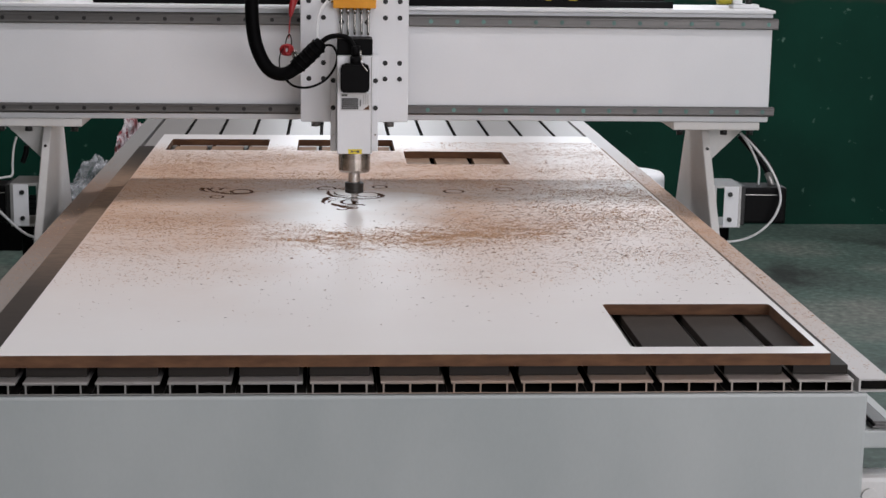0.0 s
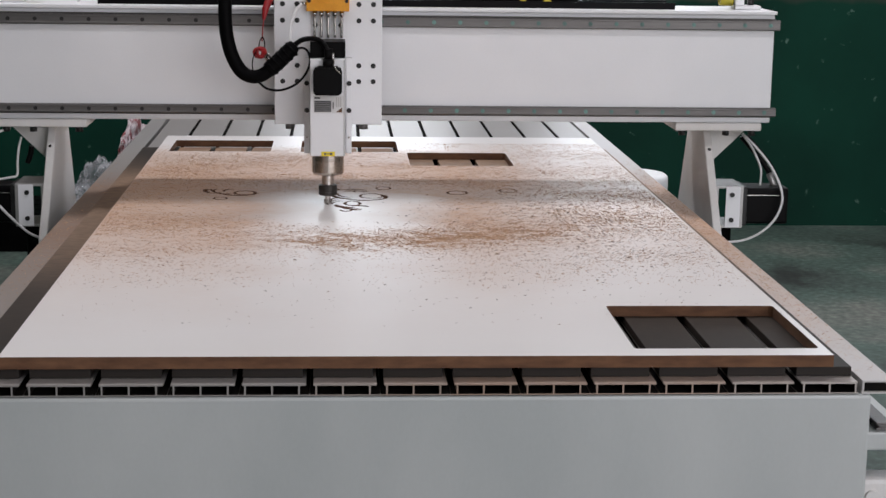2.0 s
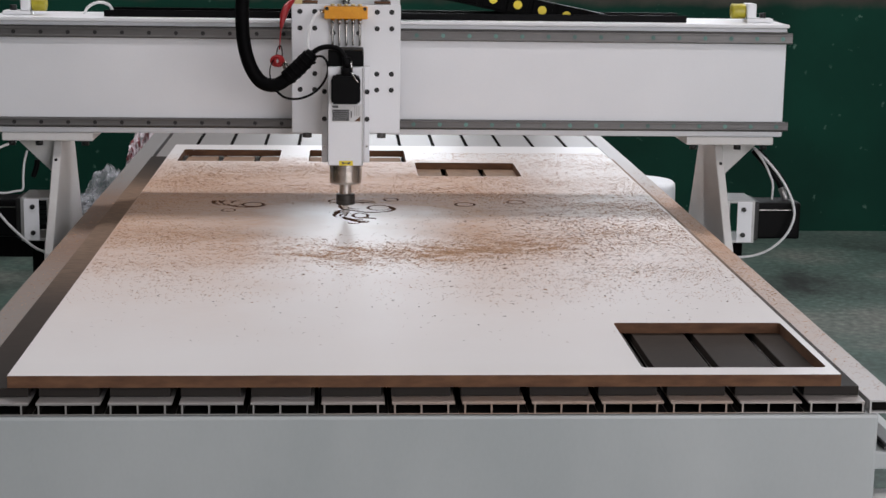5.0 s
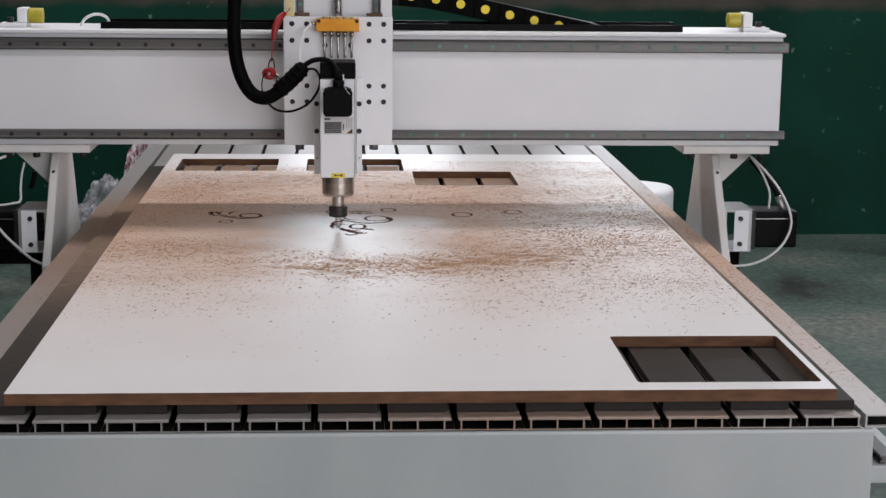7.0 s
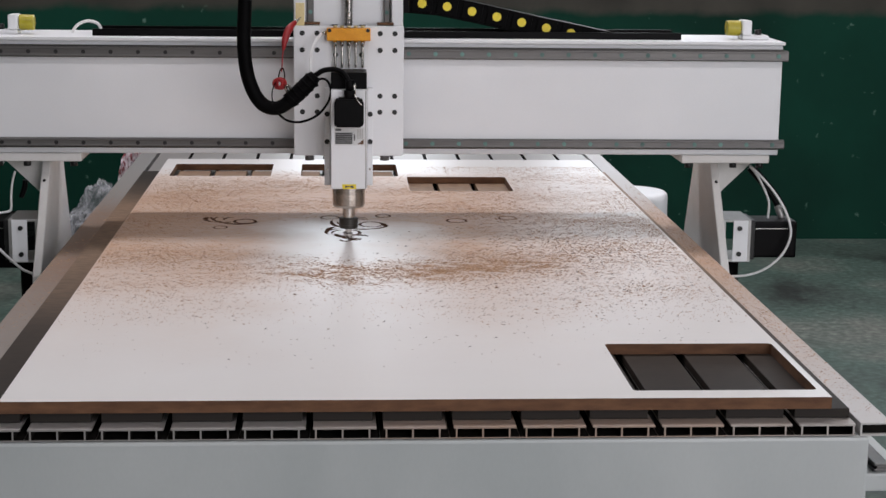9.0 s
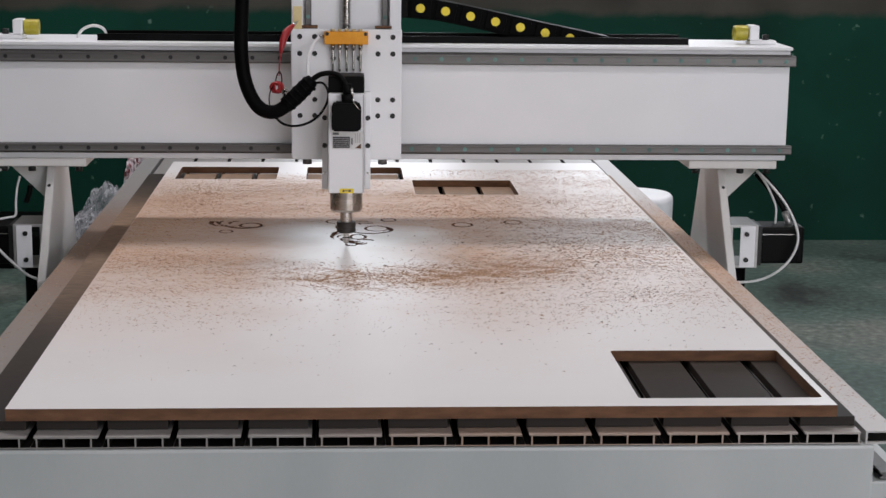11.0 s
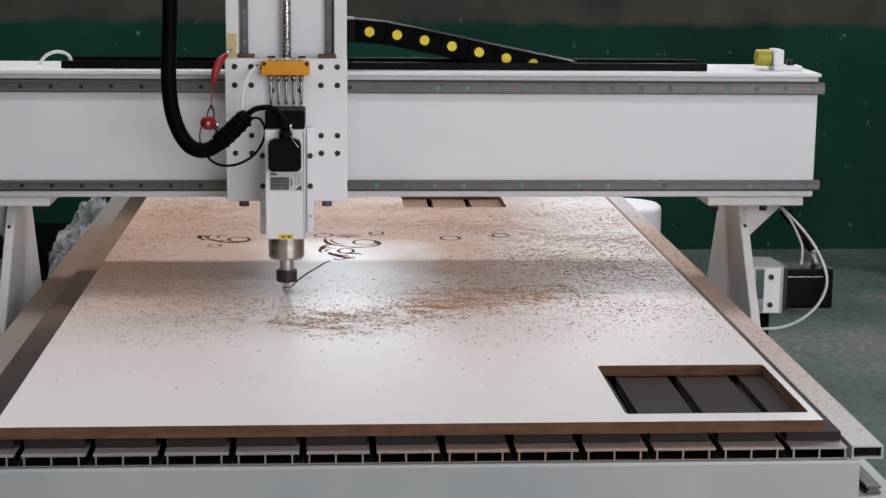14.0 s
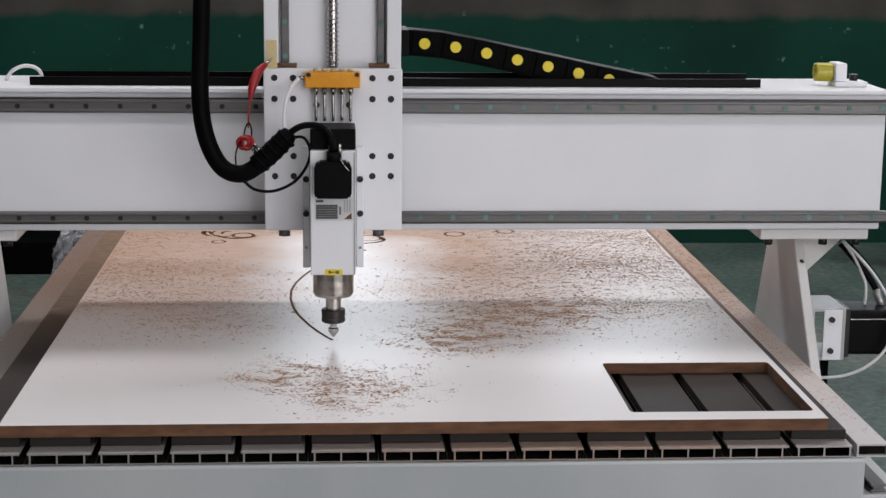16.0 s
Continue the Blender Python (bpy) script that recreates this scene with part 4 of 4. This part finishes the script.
    part("red_wire", tube(B(), [(-0.139, -0.17, 1.206), (-0.141, -0.18, 1.185), (-0.142, -0.19, 1.160)], 0.0014, 6), RED, head)
    bm = B()
    for k in range(5):
        rr = 0.009 + 0.002 * math.sin(k * 2.1)
        tube(bm, [(-0.146 + 0.004 * math.cos(k) + rr * math.cos(a * 0.9 + k), -0.205 + 0.004 * math.sin(3 * k) + 0.004 * math.sin(a), 1.137 + rr * math.sin(a * 0.9 + k)) for a in np.linspace(0, 6.6, 9)], 0.0028, 6, 3)
    part("wire_bundle", bm, RED, head, "bunched red wire")
    part("thin_wire", tube(B(), [(-0.158, -0.225, 1.085), (-0.162, -0.22, 1.115), (-0.157, -0.21, 1.135), (-0.150, -0.20, 1.140)], 0.0014, 6), BLACK, head)
    part("wire_loop", tube(B(), [(-0.150, -0.20, 1.142), (-0.146, -0.198, 1.162), (-0.140, -0.197, 1.169), (-0.136, -0.198, 1.155), (-0.137, -0.20, 1.130)], 0.0014, 6), BLACK, head)
    part("hose_clamp", tube(B(), [(-0.130, -0.216, 1.122), (-0.133, -0.22, 1.130), (-0.128, -0.225, 1.134), (-0.121, -0.232, 1.128)], 0.0035, 8), CHROME, head)


build_head()


# ---- loose things around ----
def barrel():
    ob = thing("plastic_barrel", "white plastic drum standing on the floor", "drum")
    bm = turned(B(), 1.548, 3.6, [(0.110, 0.522), (0.128, 0.519), (0.136, 0.511), (0.138, 0.497), (0.138, 0.40), (0.136, 0.14), (0.132, 0.02), (0.126, 0.0)], 36)
    bmesh.ops.remove_doubles(bm, verts=bm.verts, dist=1e-5)
    part("drum_body", bm, DRUM, ob)


barrel()


def packaging():
    ob = thing("plastic_packaging", "crumpled clear and red-printed plastic packaging heap", "packaging")
    m, t, p, links = nodes("crumpled_film")
    n = texture(t, "ShaderNodeTexNoise", 9, 5)
    r = ramp(t, n.outputs["Fac"], [(0.35, (0.26, 0.27, 0.29)), (0.5, (0.38, 0.39, 0.41)), (0.62, (0.52, 0.53, 0.55))])
    links.new(r.outputs["Color"], p.inputs["Base Color"])
    p.inputs["Roughness"].default_value, p.inputs["Coat Weight"].default_value = 0.5, 0.1
    haze = ramp(t, n.outputs["Fac"], [(0.35, (0.14, 0.14, 0.14)), (0.62, (0.48, 0.48, 0.48))])
    links.new(haze.outputs["Color"], p.inputs["Alpha"])
    m2, t2, p2, l2 = nodes("red_printed_film")
    n2 = texture(t2, "ShaderNodeTexNoise", 22, 3)
    r2 = ramp(t2, n2.outputs["Fac"], [(0.42, (0.26, 0.05, 0.06)), (0.50, (0.62, 0.58, 0.60))])
    l2.new(r2.outputs["Color"], p2.inputs["Base Color"])
    p2.inputs["Roughness"].default_value = 0.3
    for nm, mt, y0, y1, x, z, w in (("clear_film", m, 1.80, 2.85, -0.200, 0.590, 0.074), ("printed_film", m2, 2.80, 3.3, -0.172, 0.640, 0.036)):
        bm = B()
        bmesh.ops.create_icosphere(bm, subdivisions=6, radius=1.0)
        for v in bm.verts:
            q = v.co.copy()
            d = 1 + 0.30 * noise.noise(q * 2.3 + Vector((y0, 0, 0))) + 0.16 * noise.noise(q * 6 + Vector((0, y0, 0))) + 0.13 * abs(noise.noise(q * 11)) + 0.05 * noise.noise(q * 27)
            v.co = Vector((x + q.x * w * d, (y0 + y1) / 2 + q.y * (y1 - y0) / 2 * d, z + q.z * 0.115 * d))
        part(nm, bm, mt, ob, "clear crumpled film" if mt is m else "red and white printed film")
    part("crate", box(B(), -0.265, -0.135, 1.85, 3.3, 0.0, 0.50, 0.01), BAKE, ob, "dark crate under the film")


packaging()


def pallet():
    ob = thing("low_pallet", "low black pallet on the floor by the wall", "pallet")
    for i in range(5):
        part("slat", box(B(), -2.2, -0.55, 4.72 + i * 0.12, 4.832 + i * 0.12, 0.115, 0.14, 0.003), RUBBER, ob)
    part("skirt", box(B(), -2.2, -0.55, 4.705, 4.718, 0.0, 0.14, 0.003), RUBBER, ob)
    for x in (-2.15, -1.42, -0.68):
        part("bearer", box(B(), x, x + 0.09, 4.72, 5.29, 0.0, 0.1148, 0.003), RUBBER, ob)


pallet()


# ---- sawdust ----
def chips(name, spots, parent=None, z=0.8003, mat=None):
    """Flat splinters at rows of (x, y, length), one small wedge each."""
    rng = np.random.default_rng(len(spots) + 7)
    n = len(spots)
    s = np.asarray(spots)
    ang = rng.normal(0, 0.38, n)
    ln, wd, ht = s[:, 2], s[:, 2] * rng.uniform(0.20, 0.42, n), s[:, 2] * rng.uniform(0.07, 0.2, n)
    c, d = np.cos(ang), np.sin(ang)
    vs = np.empty((n, 4, 3))
    for k, (u, v, h) in enumerate(((-0.5, -0.5, 0), (0.5, -0.4, 0.0), (0.1, 0.5, 0), (0.0, 0.0, 1.0))):
        vs[:, k, 0] = s[:, 0] + u * ln * c - v * wd * d
        vs[:, k, 1] = s[:, 1] + u * ln * d + v * wd * c
        vs[:, k, 2] = z + h * ht
    base = np.arange(n)[:, None] * 4
    fs = np.concatenate([base + np.array(f) for f in ((0, 1, 3), (1, 2, 3), (2, 0, 3))])
    me = bpy.data.meshes.new(name)
    me.from_pydata(vs.reshape(-1, 3).tolist(), [], fs.tolist())
    me.materials.append(mat or CHIP)
    ob = new(name, me)
    ob.parent = parent
    return ob


def free(x, y):
    return 0.004 < x < 1.216 and 0.004 < y < 2.43 and not any(a - 0.003 < x < b + 0.003 and c - 0.003 < y < d + 0.003 for a, b, c, d in HOLES)


def bunch(x, y):
    """Uneven density of settled chips: streaks along x within broad patches."""
    broad = noise.noise(Vector((x * 4.2, y * 7, 0.3)))
    streak = noise.noise(Vector((x * 17, y * 62, 3.1)))
    fine = noise.noise(Vector((x * 55, y * 150, 8.7)))
    return max(0.0, 0.58 + 0.60 * broad + 0.60 * streak + 0.40 * fine)


def cover(x, y):
    """How thickly chips lie at a place of the sheet."""
    rear = np.interp(y + 0.55 * max(0.0, x - 0.72), [1.42, 1.58, 1.75, 1.95, 2.10, 2.26], [0.0, 0.75, 1.0, 0.85, 0.45, 0.0]) * np.interp(x, [0.0, 0.12, 0.85, 1.0, 1.2], [0.55, 1.0, 1.0, 0.75, 0.8])
    left = np.interp(x, [0.0, 0.18, 0.34], [0.8, 0.55, 0.0]) * np.interp(y, [0.62, 0.82, 1.0, 1.5, 1.6], [0.0, 0.3, 0.9, 0.8, 0.0])
    right = np.interp(x, [0.66, 0.82, 1.05, 1.22], [0.0, 0.75, 1.0, 1.0]) * np.interp(y, [0.58, 0.78, 0.94, 1.12, 1.45, 1.60], [0.0, 0.10, 0.50, 0.95, 1.0, 0.5])
    front = 0.55 * np.interp(y, [0.42, 0.60, 0.80, 0.95, 1.10], [0.0, 0.28, 0.85, 1.0, 0.0]) * np.interp(abs(x - 0.50), [0.10, 0.24], [0.25, 1.0])
    hush = np.interp(math.hypot((x - 0.50) / 1.5, y - 1.33), [0.18, 0.30], [0.06, 1.0])
    return max(rear * max(hush, 0.45), left * hush, right * max(hush, 0.3), front)


def scatter():
    rng = np.random.default_rng(5)
    spots = []
    while len(spots) < 84000:
        x, y = rng.uniform(0, 1.22), rng.uniform(0.45, 2.3)
        if rng.random() < 0.62 * cover(x, y) * bunch(x, y) and free(x, y):
            spots.append((x, y, rng.gamma(2.2, 0.00080) + 0.0008))
    tagged(chips("wood_chips", spots), "brown wood chips and sawdust scattered on the sheet", "sawdust", kind="stuff")
    # dark coarse specks towards the edge strip
    spots, k = [], 0
    while k < 4200:
        x, y = rng.normal(0.99, 0.15), rng.normal(1.03, 0.23)
        if 0.35 < y < 1.6 and free(x, y) and rng.random() < 0.35 + 0.65 * bunch(x, y):
            spots.append((x, y, rng.gamma(2.5, 0.00085) + 0.0012))
            k += 1
    k = 0
    while k < 800:
        x, y = rng.uniform(0.05, 1.2), 0.15 + 0.9 * rng.random() ** 0.7
        if free(x, y):
            spots.append((x, y, rng.gamma(1.6, 0.0011) + 0.0014))
            k += 1
    tagged(chips("wood_specks", spots, mat=SPECK), "dark coarse wood specks strewn on the clean part of the sheet", "sawdust", kind="stuff")
    for nm, a, b, count in (("edge_chips", 1.2575, 1.3015, 3600), ("edge_chips", -0.114, -0.068, 700)):
        s = []
        while len(s) < count:
            y = rng.uniform(0, 2.2)
            if rng.random() < np.interp(y, [0, 0.6, 1.1, 1.6, 2.2], [0.10, 0.75, 1, 0.8, 0.05]):
                s.append((rng.uniform(a, b), y, rng.gamma(2.5, 0.0007) + 0.0010))
        tagged(chips(nm, s, z=TOP + 0.0022), "brown wood chips on the aluminium edge strip", "sawdust", kind="stuff")


scatter()

# drifts that the blower pushes ahead of the tool: spread, count, places at the hours below
DRIFTS, HOURS = [], (13.2, 13.6, 14.0, 14.4, 15.2, 16.0)


def drifts():
    rng = np.random.default_rng(11)
    plan = [((0.044, 0.056), 8500, (0.46, 0.88), (0.46, 0.78), (0.455, 0.64), (0.397, 0.565), (0.405, 0.315), (0.408, 0.250)),
            ((0.046, 0.060), 7500, (0.53, 0.86), (0.53, 0.77), (0.52, 0.63), (0.475, 0.58), (0.455, 0.285), (0.495, 0.150)),
            ((0.050, 0.060), 5200, (0.60, 0.88), (0.61, 0.74), (0.60, 0.66), (0.575, 0.61), (0.555, 0.385), (0.555, 0.20)),
            ((0.060, 0.052), 13000, (0.68, 0.89), (0.69, 0.80), (0.68, 0.74), (0.69, 0.70), (0.70, 0.54), (0.70, 0.48)),
            ((0.075, 0.052), 16500, (0.77, 0.93), (0.77, 0.86), (0.77, 0.80), (0.77, 0.76), (0.78, 0.66), (0.80, 0.62)),
            ((0.085, 0.056), 15500, (0.88, 0.97), (0.87, 0.92), (0.87, 0.86), (0.88, 0.82), (0.89, 0.75), (0.90, 0.72)),
            ((0.060, 0.060), 5000, (0.36, 0.92), (0.35, 0.80), (0.33, 0.70), (0.30, 0.68), (0.27, 0.64), (0.24, 0.62)),
            ((0.070, 0.060), 3000, (0.26, 0.97), (0.24, 0.88), (0.21, 0.83), (0.19, 0.80), (0.16, 0.78), (0.15, 0.77)),
            ((0.060, 0.065), 2600, (0.15, 1.02), (0.14, 0.99), (0.13, 0.95), (0.12, 0.92), (0.105, 0.90), (0.10, 0.89))]
    for (sx, sy), n, *stops in plan:
        pts = np.stack([rng.normal(0, sx, n), rng.normal(0, sy, n), rng.gamma(2.0, 0.00085, n) + 0.0009], 1)
        pts[:, 0] += 0.35 * sx * np.sin(pts[:, 1] / sy * 2.3 + n)
        clump = np.array([noise.noise(Vector((p[0] * 20 + n, p[1] * 34, 0))) + 0.8 * noise.noise(Vector((p[0] * 50, p[1] * 110, n))) for p in pts])
        ends = (np.hypot(pts[:, 0] / sx, pts[:, 1] / sy) < 2.6) & (rng.random(n) < 0.30 + 1.0 * clump)
        for q in stops:
            ends &= np.array([free(q[0] + p[0], q[1] + p[1]) for p in pts])
        ob = chips("sawdust_drift", pts[ends], z=0.0)
        tagged(ob, "loose drift of brown sawdust blown over the sheet", "sawdust", "drifts of sawdust", "stuff")
        DRIFTS.append((ob, stops))


drifts()

# the last groove, in short lengths that open as the bit passes
CUTS = []


def last_groove():
    line = [(12.6, 0.483, 1.195), (12.8, 0.470, 1.165), (13.0, 0.459, 1.128), (13.25, 0.438, 1.068), (13.5, 0.4200, 1.002), (13.75, 0.406, 0.935), (14.0, 0.3995, 0.867), (14.25, 0.400, 0.800),
            (14.5, 0.406, 0.734), (14.75, 0.418, 0.667), (15.0, 0.4362, 0.600), (15.2, 0.452, 0.550), (15.4, 0.472, 0.500), (15.5, 0.481, 0.482)]
    cut = thing("fresh_groove", "narrow dark groove freshly routed in the sheet", "groove")
    cut["kind"] = "structure"
    for (t0, x0, y0), (t1, x1, y1) in zip(line, line[1:]):
        d = Vector((x1 - x0, y1 - y0, 0))
        side = Vector((-d.y, d.x, 0)).normalized() * 0.0024
        e = d.normalized() * 0.0006
        bm = B()
        a, b = Vector((x0, y0, 0)) - e, Vector((x1, y1, 0)) + e
        prism(bm, [(q.x, q.y) for q in (a - side, b - side, b + side, a + side)], "z", -0.004, 0.0)
        CUTS.append((part("groove_length", bm, GROOVE, cut), t1))


last_groove()

# tool, gantry: seconds, tool x, gantry y, lift
MOVES = [
    (0.0, 0.5302, 1.4700, 0.0018),
    (0.5, 0.5103, 1.4716, 0.0086),
    (1.0, 0.4674, 1.4954, 0.0073),
    (1.5, 0.4664, 1.4908, 0.0032),
    (2.0, 0.4646, 1.4857, -0.0029),
    (2.5, 0.5034, 1.4101, -0.0032),
    (3.0, 0.5183, 1.4153, -0.0034),
    (3.5, 0.5135, 1.4424, 0.0027),
    (4.0, 0.4838, 1.4564, 0.0102),
    (6.5, 0.4898, 1.4275, 0.0101),
    (7.0, 0.4762, 1.4469, 0.0084),
    (7.5, 0.4755, 1.4476, 0.0026),
    (8.0, 0.4898, 1.4109, -0.0012),
    (8.5, 0.4871, 1.3760, -0.0015),
    (9.0, 0.5105, 1.4013, 0.0047),
    (11.5, 0.4874, 1.3787, 0.0084),
    (12.0, 0.4837, 1.3748, 0.0078),
    (12.5, 0.4829, 1.3752, -0.0004),
    (13.0, 0.4591, 1.3141, 0.0007),
    (13.5, 0.4196, 1.1882, 0.0014),
    (14.0, 0.3998, 1.0532, 0.0034),
    (14.5, 0.4061, 0.9202, 0.0043),
    (15.0, 0.4362, 0.7862, 0.0049),
    (15.5, 0.4792, 0.6610, 0.0046),
    (16.0, 0.4829, 0.6462, 0.0151),
]


def motions():
    walk(gantry, [(t, pose(0, y, 0)) for t, x, y, z in MOVES])
    walk(slide, [(t, pose(x, y, 0)) for t, x, y, z in MOVES])
    walk(head, [(t, pose(x, y, z)) for t, x, y, z in MOVES])
    for ob, stops in DRIFTS:
        rows = [(0, stops[0])] + list(zip(HOURS, stops))
        walk(ob, [(t, pose(x, y, 0.8004)) for t, (x, y) in rows])
    for ob, t in CUTS:
        walk(ob, [(0, pose(0, 0, 0.795)), (t - 0.1, pose(0, 0, 0.795)), (t, pose(0, 0, 0.8004)), (16.0, pose(0, 0, 0.8004))])


motions()
